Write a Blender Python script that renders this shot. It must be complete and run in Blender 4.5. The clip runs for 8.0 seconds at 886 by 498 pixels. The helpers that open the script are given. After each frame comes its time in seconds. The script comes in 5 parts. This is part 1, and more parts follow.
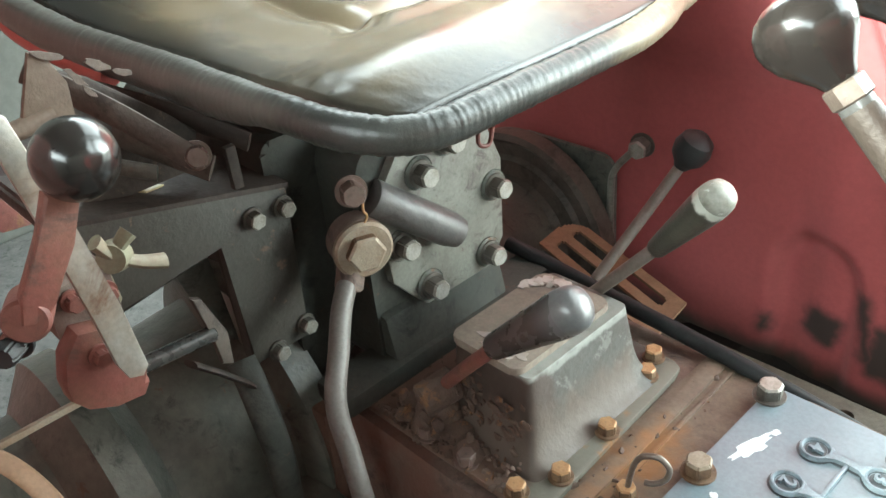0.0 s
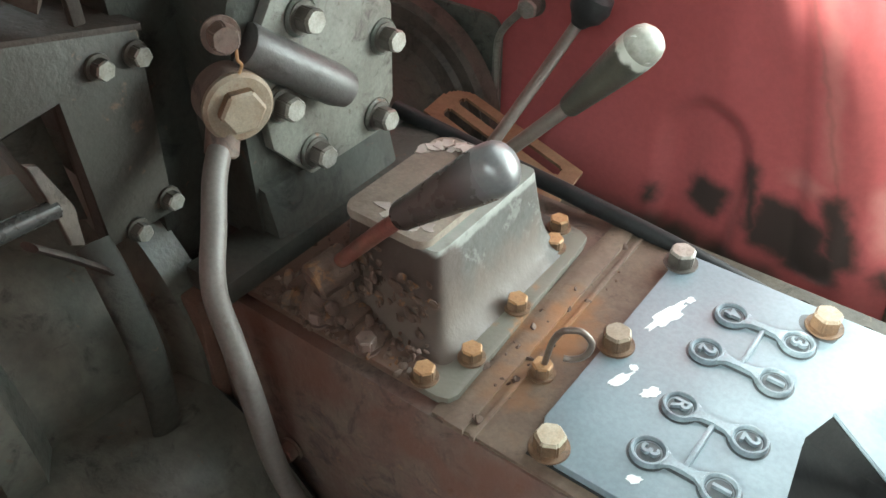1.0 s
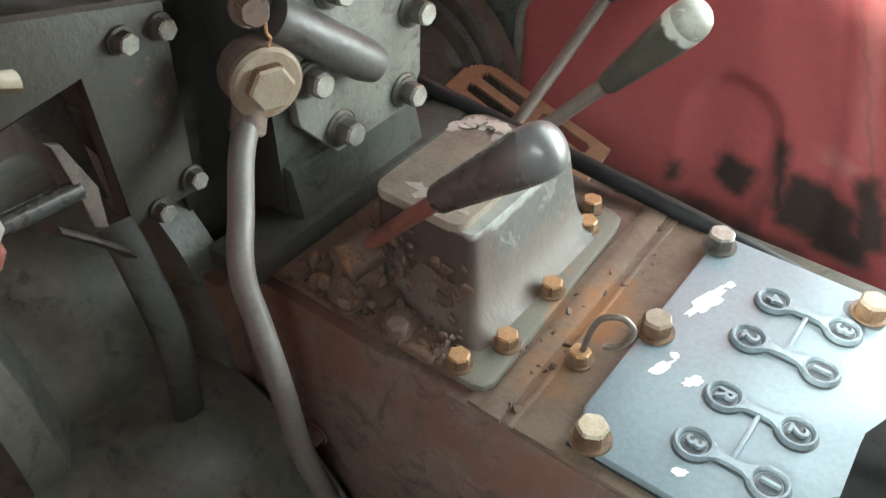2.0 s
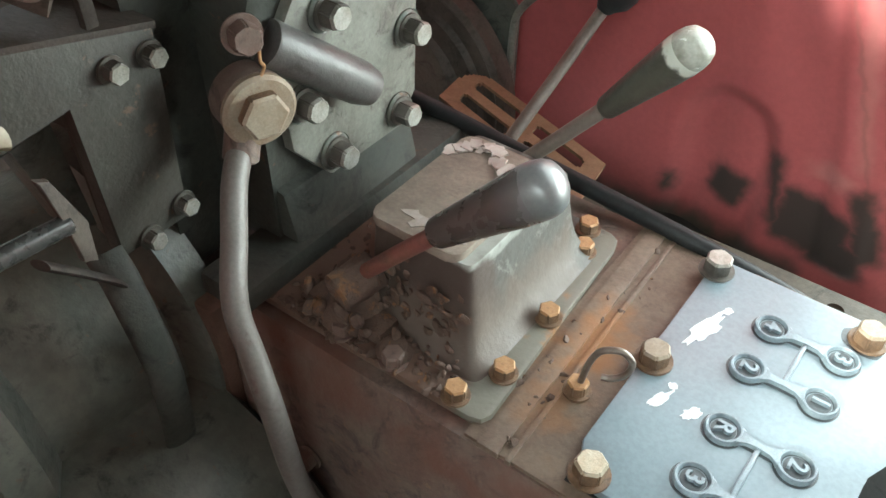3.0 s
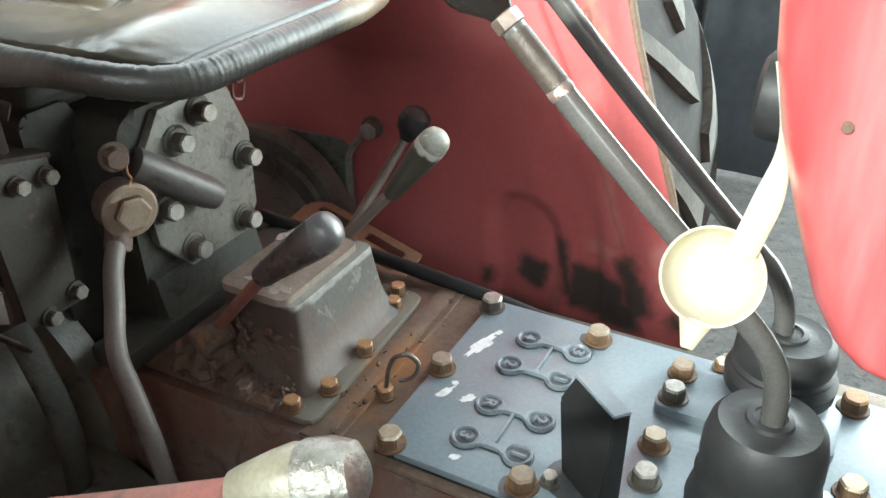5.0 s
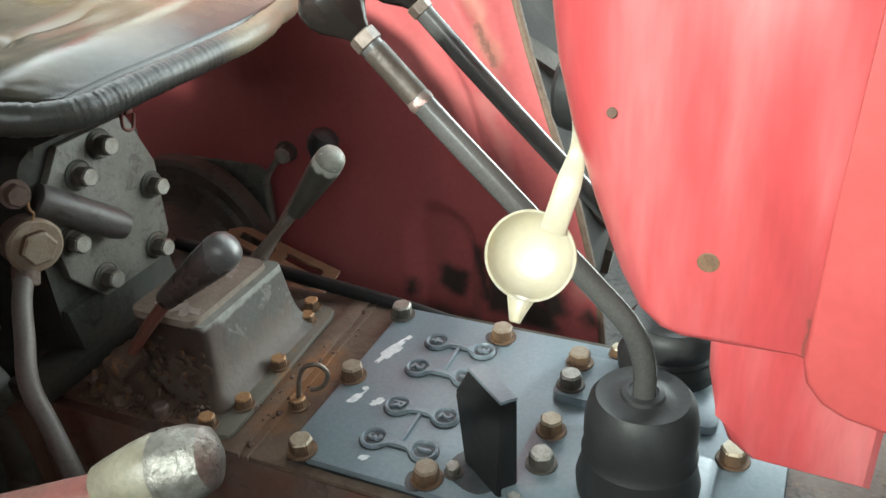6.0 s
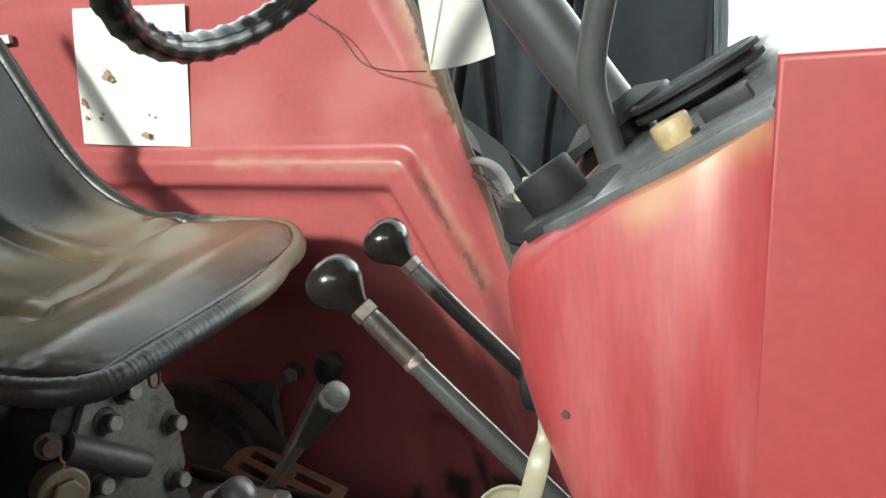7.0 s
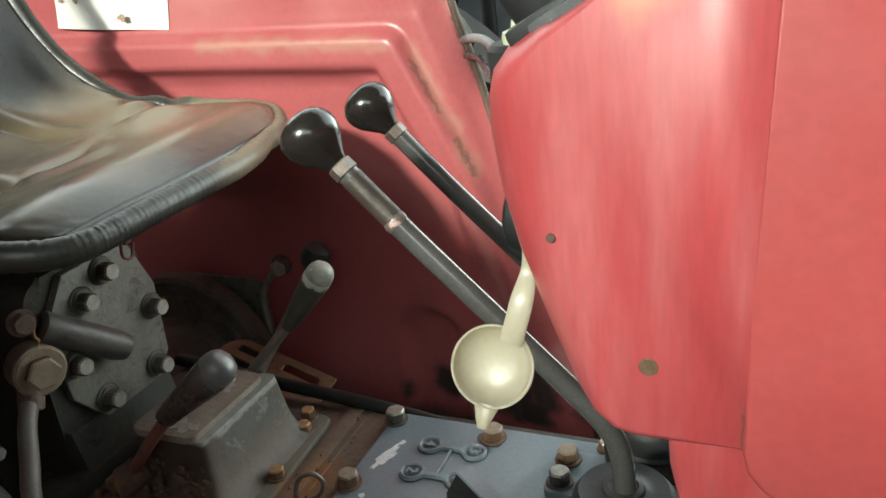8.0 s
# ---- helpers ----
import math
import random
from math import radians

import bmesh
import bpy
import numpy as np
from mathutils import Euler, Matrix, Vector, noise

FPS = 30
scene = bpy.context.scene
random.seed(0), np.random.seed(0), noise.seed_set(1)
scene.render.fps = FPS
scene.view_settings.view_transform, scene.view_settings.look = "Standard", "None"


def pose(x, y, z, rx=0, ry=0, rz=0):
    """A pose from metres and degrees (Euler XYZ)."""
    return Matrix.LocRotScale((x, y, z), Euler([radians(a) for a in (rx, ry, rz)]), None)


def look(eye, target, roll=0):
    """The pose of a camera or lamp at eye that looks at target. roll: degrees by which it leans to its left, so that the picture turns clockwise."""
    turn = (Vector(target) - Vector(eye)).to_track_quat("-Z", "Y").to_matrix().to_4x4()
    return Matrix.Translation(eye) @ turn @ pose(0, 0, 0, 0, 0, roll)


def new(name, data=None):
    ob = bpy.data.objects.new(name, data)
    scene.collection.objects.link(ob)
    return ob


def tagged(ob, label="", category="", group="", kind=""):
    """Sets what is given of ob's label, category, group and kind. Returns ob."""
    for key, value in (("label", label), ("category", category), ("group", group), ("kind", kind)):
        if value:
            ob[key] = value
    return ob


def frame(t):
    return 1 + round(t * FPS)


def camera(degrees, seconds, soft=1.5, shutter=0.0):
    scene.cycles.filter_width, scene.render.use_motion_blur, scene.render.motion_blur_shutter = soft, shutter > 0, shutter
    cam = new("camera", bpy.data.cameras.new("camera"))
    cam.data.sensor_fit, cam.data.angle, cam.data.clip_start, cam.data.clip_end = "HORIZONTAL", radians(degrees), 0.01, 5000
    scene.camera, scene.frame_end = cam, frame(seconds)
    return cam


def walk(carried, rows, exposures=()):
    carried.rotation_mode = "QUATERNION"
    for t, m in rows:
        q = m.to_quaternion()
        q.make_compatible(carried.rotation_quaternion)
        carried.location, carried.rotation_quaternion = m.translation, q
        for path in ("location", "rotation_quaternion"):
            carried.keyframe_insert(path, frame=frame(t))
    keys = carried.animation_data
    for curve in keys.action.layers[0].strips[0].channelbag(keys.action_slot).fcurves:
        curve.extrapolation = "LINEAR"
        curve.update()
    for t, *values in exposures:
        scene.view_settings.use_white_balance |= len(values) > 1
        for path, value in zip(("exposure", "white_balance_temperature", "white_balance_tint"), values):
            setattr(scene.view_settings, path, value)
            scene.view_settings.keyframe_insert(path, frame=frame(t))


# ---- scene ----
cam = camera(55.4, 8.0)
PATH = [
    (0, (0.248, -0.472, 1.321), (-1.05, 0.635, 0.277), -6.3),
    (0.5, (0.212, -0.468, 1.295), (-0.873, 0.751, 0.138), -2.2),
    (1, (0.174, -0.455, 1.257), (-0.767, 0.766, -0.018), -0.5),
    (1.5, (0.146, -0.452, 1.248), (-0.756, 0.739, -0.082), -0.0),
    (1.7, (0.142, -0.455, 1.249), (-0.77, 0.734, -0.075), -0.3),
    (2.8, (0.126, -0.438, 1.245), (-0.777, 0.746, -0.09), 0.6),
    (3, (0.117, -0.435, 1.266), (-0.757, 0.753, -0.085), 0.7),
    (3.5, (0.144, -0.432, 1.307), (-0.718, 0.883, 0.07), 0.5),
    (4, (0.172, -0.477, 1.322), (-0.668, 0.947, 0.197), -0.4),
    (4.5, (0.282, -0.556, 1.339), (-0.57, 0.934, 0.312), -0.4),
    (5, (0.329, -0.591, 1.311), (-0.514, 0.914, 0.3), -1.3),
    (5.2, (0.341, -0.592, 1.302), (-0.484, 0.921, 0.288), -1.9),
    (6.3, (0.413, -0.614, 1.338), (-0.323, 1.006, 0.425), -4.3),
    (6.5, (0.419, -0.626, 1.371), (-0.321, 1.055, 0.581), -4.6),
    (7, (0.435, -0.641, 1.41), (-0.372, 1.086, 0.806), -6.4),
    (7.5, (0.44, -0.628, 1.385), (-0.373, 1.101, 0.792), -6.7),
    (8, (0.432, -0.622, 1.344), (-0.364, 1.045, 0.577), -6.5),
]
walk(cam, [(t, look(eye, target, roll)) for t, eye, target, roll in PATH], [(0.0, 4.05, 6200, -7), (1.0, 4.08, 6200, -7), (3.0, 4.17, 6200, -7), (3.5, 4.08, 6200, -7), (4.5, 3.52, 6200, -4), (5.2, 3.4, 6200, -3), (6.5, 2.27, 6300, -4), (7.0, 1.88, 6300, -4), (7.5, 1.86, 6300, -4), (8.0, 2.05, 6500, -4)])

# ---- light ----
world = bpy.data.worlds.new("world")
scene.world = world
world.use_nodes = True
wn, wl = world.node_tree.nodes, world.node_tree.links
sky = wn.new("ShaderNodeTexSky")
sky.sky_type, sky.sun_disc = "NISHITA", False
sky.sun_elevation, sky.sun_rotation = radians(28), radians(191)
sky.air_density, sky.dust_density = 1.0, 0.4
haze = wn.new("ShaderNodeHueSaturation")
haze.inputs["Saturation"].default_value = 0.12
wl.new(sky.outputs["Color"], haze.inputs["Color"])
wl.new(haze.outputs["Color"], wn["Background"].inputs["Color"])
wn["Background"].inputs["Strength"].default_value = 0.26
sun = new("sun", bpy.data.lights.new("sun", "SUN"))
sun.data.energy, sun.data.angle, sun.data.color = 1.4, radians(5), (1.0, 0.96, 0.90)
sun.matrix_world = look((-0.6, -3.0, 1.65), (0, 0, 0))


# ---- materials ----
def rgb(c):
    return (*c, 1.0) if len(c) == 3 else c


def material(name, base, rough=0.5, metal=0.0, second=None, scale=8.0, amount=0.5, spot=None, spot_scale=30.0,
             spot_at=0.62, grain=0.1, bump=0.15, bump_scale=120.0, spot_rough=0.85, coat=0.0, streak=(1, 1, 1), grime=None, grime_scale=11.0, grime_at=0.5):
    """Paint or metal with slow colour drift, worn spots, grain and fine relief."""
    m = bpy.data.materials.new(name)
    m.use_nodes = True
    n, l = m.node_tree.nodes, m.node_tree.links
    bsdf = n["Principled BSDF"]
    co = n.new("ShaderNodeTexCoord")
    mp = n.new("ShaderNodeMapping")
    mp.inputs["Scale"].default_value = streak
    l.new(co.outputs["Object"], mp.inputs["Vector"])

    def tex(sc, detail=5.0, rough_=0.6, dist=0.0):
        t = n.new("ShaderNodeTexNoise")
        t.inputs["Scale"].default_value, t.inputs["Detail"].default_value = sc, detail
        t.inputs["Roughness"].default_value, t.inputs["Distortion"].default_value = rough_, dist
        l.new(mp.outputs["Vector"], t.inputs["Vector"])
        return t.outputs["Fac"]

    def ramp(fac, a, b):
        r = n.new("ShaderNodeMapRange")
        r.interpolation_type = "SMOOTHSTEP"
        r.inputs["From Min"].default_value, r.inputs["From Max"].default_value = a, b
        l.new(fac, r.inputs["Value"])
        return r.outputs["Result"]

    def mix(fac, a, b, kind="MIX"):
        x = n.new("ShaderNodeMix")
        x.data_type, x.blend_type = "RGBA", kind
        for sock, v in ((x.inputs[0], fac), (x.inputs[6], a), (x.inputs[7], b)):
            if isinstance(v, (tuple, list)):
                sock.default_value = rgb(v)
            elif isinstance(v, float):
                sock.default_value = v
            else:
                l.new(v, sock)
        return x.outputs[2]

    second = second or tuple(c * 0.6 for c in base)
    slow = ramp(tex(scale, 4.0), 0.5 - 0.25 / max(amount, 0.05) * 0.4, 0.78)
    col = mix(slow, base, second)
    rough_v = None
    if spot:
        mask = ramp(tex(spot_scale, 8.0, 0.7, 0.4), spot_at, spot_at + 0.05)
        col = mix(mask, col, spot)
        rm = n.new("ShaderNodeMapRange")
        rm.inputs["To Min"].default_value, rm.inputs["To Max"].default_value = rough, spot_rough
        l.new(mask, rm.inputs["Value"])
        rough_v = rm.outputs["Result"]
    if grime:
        dirt = ramp(tex(grime_scale, 9.0, 0.72, 0.8), grime_at, grime_at + 0.16)
        col = mix(dirt, col, grime)
    fine = ramp(tex(bump_scale * 2.5, 3.0), 0.3, 0.7)
    col = mix(grain, col, mix(fine, (0.0, 0.0, 0.0), (1.0, 1.0, 1.0)), "OVERLAY")
    l.new(col, bsdf.inputs["Base Color"])
    rr = n.new("ShaderNodeMath")
    rr.operation = "MULTIPLY_ADD"
    rr.use_clamp = True
    rr.inputs[1].default_value = 0.18
    l.new(tex(scale * 4, 6.0), rr.inputs[0])
    if rough_v is not None:
        l.new(rough_v, rr.inputs[2])
    else:
        rr.inputs[2].default_value = rough
    sub = n.new("ShaderNodeMath")
    sub.operation = "SUBTRACT"
    sub.inputs[1].default_value = 0.09
    sub.use_clamp = True
    l.new(rr.outputs[0], sub.inputs[0])
    l.new(sub.outputs[0], bsdf.inputs["Roughness"])
    bsdf.inputs["Metallic"].default_value = metal
    bsdf.inputs["Coat Weight"].default_value = coat
    b = n.new("ShaderNodeBump")
    b.inputs["Strength"].default_value, b.inputs["Distance"].default_value = bump, 0.002
    l.new(tex(bump_scale, 6.0, 0.65), b.inputs["Height"])
    l.new(b.outputs["Normal"], bsdf.inputs["Normal"])
    return m


RED = material("red_paint", (0.42, 0.08, 0.074), 0.42, second=(0.36, 0.07, 0.062), scale=5, amount=0.4, bump=0.05,
               bump_scale=60, grain=0.05, spot=(0.30, 0.2, 0.13), spot_scale=9, spot_at=0.74)
RED_HOOD = material("red_hood_paint", (0.325, 0.046, 0.050), 0.40, second=(0.39, 0.122, 0.125), scale=8, amount=0.8, bump=0.04,
                    bump_scale=50, grain=0.06, streak=(2.6, 1, 0.42))
RED_OLD = material("old_red_paint", (0.19, 0.065, 0.055), 0.6, second=(0.13, 0.07, 0.055), scale=14, spot=(0.22, 0.12, 0.07),
                   spot_scale=26, spot_at=0.58, bump=0.4, grime=(0.05, 0.03, 0.025), grime_scale=16, grime_at=0.50)
VINYL = material("black_vinyl", (0.016, 0.016, 0.0145), 0.21, second=(0.028, 0.027, 0.023), scale=6, amount=0.7, coat=0.0, bump=0.10,
                 bump_scale=240, grain=0.12)
VINYL.node_tree.nodes["Principled BSDF"].inputs["Specular IOR Level"].default_value = 0.5
VINYL_EDGE = material("worn_vinyl_edge", (0.032, 0.033, 0.030), 0.36, second=(0.062, 0.060, 0.052), scale=14, amount=0.7, bump=0.2,
                      bump_scale=260, grain=0.2, spot=(0.03, 0.03, 0.025), spot_scale=70, spot_at=0.68)
VINYL_EDGE.node_tree.nodes["Principled BSDF"].inputs["Specular IOR Level"].default_value = 0.55
PLATE = material("blue_grey_paint", (0.158, 0.200, 0.226), 0.32, metal=0.1, second=(0.190, 0.226, 0.256), scale=7, bump=0.08, bump_scale=90,
                 grain=0.07, spot=(0.5, 0.52, 0.53), spot_scale=40, spot_at=0.78, spot_rough=0.5, grime=(0.17, 0.18, 0.185), grime_scale=9, grime_at=0.66)
RECESS = material("shaded_dirty_recess", (0.050, 0.057, 0.062), 0.5, second=(0.085, 0.098, 0.108), scale=60, bump=0.3)
PLATE_RAISED = material("blue_grey_raised_paint", (0.175, 0.215, 0.245), 0.32, second=(0.13, 0.155, 0.175), scale=60, bump=0.2, bump_scale=200, grime=(0.09, 0.10, 0.11), grime_scale=70, grime_at=0.60)
CAST_GREY = material("grey_casting", (0.16, 0.16, 0.138), 0.45, second=(0.115, 0.108, 0.092), scale=34, bump=0.5, bump_scale=110,
                     spot=(0.10, 0.085, 0.07), spot_scale=60, spot_at=0.63, grime=(0.055, 0.045, 0.038), grime_scale=38, grime_at=0.52)
TUBE_GREY = material("oily_grey_casting", (0.080, 0.076, 0.072), 0.42, second=(0.08, 0.07, 0.068), scale=20, bump=0.3, grime=(0.04, 0.032, 0.03), grime_scale=18)
CAST_DARK = material("dark_green_casting", (0.07, 0.077, 0.067), 0.42, second=(0.10, 0.096, 0.08), scale=26, bump=0.6,
                     bump_scale=90, spot=(0.12, 0.075, 0.052), spot_scale=48, spot_at=0.62, grime=(0.03, 0.03, 0.026), grime_scale=30, grime_at=0.5)
AXLE = material("oily_blotched_axle", (0.072, 0.077, 0.065), 0.36, second=(0.13, 0.122, 0.104), scale=20, bump=0.7, bump_scale=45, spot=(0.12, 0.085, 0.06), spot_scale=34, spot_at=0.63, spot_rough=0.7, grime=(0.032, 0.033, 0.028), grime_scale=26, grime_at=0.52)
RUST_FLANGE = material("rusty_flange", (0.085, 0.042, 0.030), 0.75, second=(0.12, 0.066, 0.045), scale=30, bump=0.7, bump_scale=110, grime=(0.035, 0.022, 0.018), grime_scale=22, grime_at=0.52)
SOOT = material("oily_sooty_casting", (0.034, 0.036, 0.031), 0.6, second=(0.050, 0.046, 0.040), scale=24, bump=0.5, bump_scale=80, spot=(0.085, 0.058, 0.046), spot_scale=44, spot_at=0.62, grime=(0.018, 0.018, 0.016), grime_scale=26, grime_at=0.52)
SOOT.node_tree.nodes["Principled BSDF"].inputs["Specular IOR Level"].default_value = 0.2
BOX_GREY = material("grey_green_bracket_paint", (0.045, 0.042, 0.035), 0.5, second=(0.038, 0.031, 0.026), scale=26, bump=0.4, spot=(0.12, 0.085, 0.062), spot_scale=46, spot_at=0.61, grime=(0.032, 0.026, 0.022), grime_scale=24, grime_at=0.54)
CAST_RUST = material("rusty_casting", (0.112, 0.066, 0.054), 0.6, second=(0.14, 0.11, 0.09), scale=32, bump=0.7, bump_scale=80,
                     spot=(0.20, 0.14, 0.10), spot_scale=55, spot_at=0.6, grime=(0.045, 0.032, 0.028), grime_scale=26, grime_at=0.48)
DECK = material("dusty_brown_deck", (0.130, 0.094, 0.068), 0.6, second=(0.092, 0.060, 0.044), scale=40, bump=0.5, bump_scale=100,
                spot=(0.24, 0.12, 0.05), spot_scale=45, spot_at=0.70, grime=(0.06, 0.038, 0.03), grime_scale=34, grime_at=0.55)
COVER = material("worn_grey_cover", (0.050, 0.047, 0.041), 0.6, second=(0.040, 0.032, 0.026), scale=40, bump=0.4, bump_scale=90,
                 spot=(0.090, 0.086, 0.076), spot_scale=34, spot_at=0.56, spot_rough=0.5, grime=(0.045, 0.03, 0.024), grime_scale=38, grime_at=0.53)
ZINC = material("zinc_bolt", (0.36, 0.32, 0.25), 0.42, metal=0.5, second=(0.26, 0.20, 0.13), scale=60, bump=0.3, bump_scale=300, grime=(0.14, 0.09, 0.06), grime_scale=60, grime_at=0.54)
BRASS = material("yellow_rust_bolt", (0.33, 0.20, 0.10), 0.55, metal=0.2, second=(0.27, 0.13, 0.055), scale=70, bump=0.3,
                 bump_scale=300, grime=(0.15, 0.07, 0.035), grime_scale=60, grime_at=0.52)
TAN = material("dusty_tan_metal", (0.235, 0.195, 0.148), 0.6, metal=0.1, second=(0.19, 0.13, 0.085), scale=45, bump=0.3, bump_scale=250,
               grime=(0.16, 0.09, 0.06), grime_scale=40, grime_at=0.56)
GREY_BOLT = material("grey_bolt", (0.33, 0.32, 0.29), 0.42, metal=0.5, second=(0.17, 0.15, 0.125), scale=70, bump=0.3,
                     bump_scale=300, grime=(0.10, 0.07, 0.05), grime_scale=60, grime_at=0.52)
STEEL = material("bare_steel_rod", (0.080, 0.080, 0.078), 0.27, metal=0.5, second=(0.068, 0.065, 0.062), scale=24, bump=0.08,
                 bump_scale=200, spot=(0.12, 0.085, 0.06), spot_scale=30, spot_at=0.74, spot_rough=0.5, grime=(0.062, 0.054, 0.049), grime_scale=9, grime_at=0.60)
STEEL_LIGHT = material("light_steel_bar", (0.30, 0.285, 0.26), 0.42, metal=0.4, second=(0.24, 0.17, 0.12), scale=18, bump=0.2, grime=(0.15, 0.085, 0.055), grime_scale=16, grime_at=0.56)
GLOSS_BLACK = material("glossy_black_plastic", (0.014, 0.012, 0.011), 0.2, second=(0.022, 0.018, 0.016), scale=20, bump=0.05,
                       bump_scale=200, coat=0.15, grain=0.02)
RUBBER = material("black_rubber", (0.017, 0.0175, 0.018), 0.5, second=(0.027, 0.028, 0.029), scale=18, bump=0.2, bump_scale=180)
GRIP_RED = material("worn_brown_grip", (0.032, 0.022, 0.020), 0.27, second=(0.050, 0.035, 0.031), scale=6, bump=0.05, bump_scale=120)
# Lighter than the grip: the glossy tip's highlight is in this grey.
GRIP_TIP = material("highlight_grey_tip", (0.120, 0.119, 0.120), 0.32, metal=0.1, second=(0.095, 0.090, 0.088), scale=40, bump=0.1)
GRIP_GREEN = material("worn_olive_grip", (0.030, 0.028, 0.022), 0.36, second=(0.055, 0.052, 0.039), scale=30, bump=0.25,
                      bump_scale=180, spot=(0.17, 0.165, 0.13), spot_scale=50, spot_at=0.70)
ORANGE = material("rusty_orange_plate", (0.20, 0.115, 0.066), 0.7, second=(0.155, 0.082, 0.046), scale=30, bump=0.35, grime=(0.12, 0.06, 0.035), grime_scale=18, grime_at=0.55)
RUST_RED = material("rusty_red_bracket", (0.145, 0.042, 0.034), 0.6, second=(0.13, 0.06, 0.038), scale=26, bump=0.4, grime=(0.06, 0.03, 0.023), grime_scale=22, grime_at=0.50)
CREAM = material("cream_plastic", (0.32, 0.292, 0.222), 0.4, second=(0.295, 0.264, 0.196), scale=10, bump=0.03, grain=0.03)
cb = CREAM.node_tree.nodes["Principled BSDF"]
cb.inputs["Subsurface Weight"].default_value, cb.inputs["Subsurface Scale"].default_value = 0.7, 0.01
cb.inputs["Subsurface Radius"].default_value = (1.0, 0.9, 0.6)
OLIVE = material("olive_wing_nut", (0.18, 0.175, 0.118), 0.55, second=(0.16, 0.11, 0.075), scale=60, bump=0.3)
PAPER = material("white_paper", (0.68, 0.67, 0.63), 0.6, second=(0.63, 0.61, 0.57), scale=12, bump=0.05,
                 spot=(0.16, 0.07, 0.04), spot_scale=30, spot_at=0.70, grain=0.03)
CHIP = material("bare_white_chip", (0.66, 0.68, 0.69), 0.3, second=(0.42, 0.44, 0.46), scale=60, bump=0.2)
GOLD = material("tan_cap", (0.40, 0.30, 0.165), 0.5, second=(0.36, 0.26, 0.14), scale=30, bump=0.1)
DASH = material("dusty_dash_metal", (0.075, 0.078, 0.082), 0.24, second=(0.15, 0.152, 0.155), scale=14, bump=0.06, metal=0.0,
                spot=(0.16, 0.15, 0.14), spot_scale=45, spot_at=0.66, spot_rough=0.4)
TYRE = material("dusty_tyre", (0.020, 0.0195, 0.018), 0.9, second=(0.045, 0.041, 0.035), scale=14, amount=0.8, bump=0.4, bump_scale=60, grime=(0.02, 0.02, 0.02), grime_scale=8, grime_at=0.5)
TYRE_LUG = material("dusty_worn_lug", (0.060, 0.056, 0.048), 0.75, second=(0.13, 0.12, 0.10), scale=18, bump=0.4, bump_scale=60, grime=(0.035, 0.033, 0.03), grime_scale=26, grime_at=0.55)
TARP = material("dark_blue_tarpaulin", (0.055, 0.063, 0.074), 0.6, second=(0.078, 0.090, 0.104), scale=2.5, bump=0.3, bump_scale=10)
CONCRETE = material("grey_yard_concrete", (0.056, 0.054, 0.051), 0.95, second=(0.090, 0.086, 0.080), scale=22, bump=1.0, bump_scale=30,
                    spot=(0.032, 0.031, 0.029), spot_scale=34, spot_at=0.56, grain=0.12)
PALE_CONCRETE = material("pale_dry_concrete", (0.52, 0.51, 0.48), 0.9, second=(0.42, 0.41, 0.38), scale=1.2, bump=0.5, bump_scale=14, grain=0.1)
GREY_WALL = material("grey_plaster_wall", (0.09, 0.09, 0.08), 0.85, second=(0.06, 0.06, 0.052), scale=1.2, bump=0.4, bump_scale=14)
WALL = material("light_blocking_wall", (0.10, 0.095, 0.085), 0.85, second=(0.14, 0.13, 0.115), scale=1.2, bump=0.4, bump_scale=14)
ROOF = material("light_blocking_roof", (0.10, 0.095, 0.088), 0.8, second=(0.08, 0.075, 0.07), scale=1.0, bump=0.3, bump_scale=10)
BLACK_PAINT = material("dull_black_paint", (0.012, 0.0125, 0.013), 0.5, second=(0.020, 0.0205, 0.021), scale=25, bump=0.15, bump_scale=160)
BLACK_PAINT.node_tree.nodes["Principled BSDF"].inputs["Specular IOR Level"].default_value = 0.2
RUBBER.node_tree.nodes["Principled BSDF"].inputs["Specular IOR Level"].default_value = 0.3
PIPE_BROWN = material("oily_brown_pipe", (0.115, 0.103, 0.094), 0.5, second=(0.115, 0.095, 0.085), scale=26, bump=0.25, metal=0.0, grime=(0.075, 0.05, 0.043), grime_scale=34, grime_at=0.53)
DUSTY = material("dusty_brown_paint", (0.085, 0.068, 0.055), 0.65, second=(0.06, 0.047, 0.04), scale=30, bump=0.45, grime=(0.035, 0.025, 0.02), grime_scale=30, grime_at=0.5)
NUT = material("brown_steel_nut", (0.15, 0.12, 0.10), 0.35, metal=0.4, second=(0.09, 0.068, 0.056), scale=60, bump=0.3)
# Bolt grime, and the shade painted round the shift pattern's foot.
GRIME_SHADE = material("oily_grime_and_shade_film", (0.036, 0.040, 0.043), 0.45, second=(0.062, 0.069, 0.075), scale=50, bump=0.2)
SLAB = material("dusty_pinkish_slab", (0.205, 0.168, 0.135), 0.7, second=(0.15, 0.116, 0.092), scale=45, bump=0.5, bump_scale=110, spot=(0.26, 0.225, 0.20), spot_scale=26, spot_at=0.64, grime=(0.08, 0.055, 0.045), grime_scale=40, grime_at=0.6)
SLAB_PALE = material("pale_rubbed_slab", (0.30, 0.265, 0.235), 0.6, second=(0.22, 0.185, 0.155), scale=90, bump=0.4)
CRUST = material("rusty_crust", (0.066, 0.038, 0.028), 0.8, second=(0.095, 0.06, 0.043), scale=40, bump=0.9, bump_scale=160, spot=(0.15, 0.075, 0.034), spot_scale=50, spot_at=0.57)
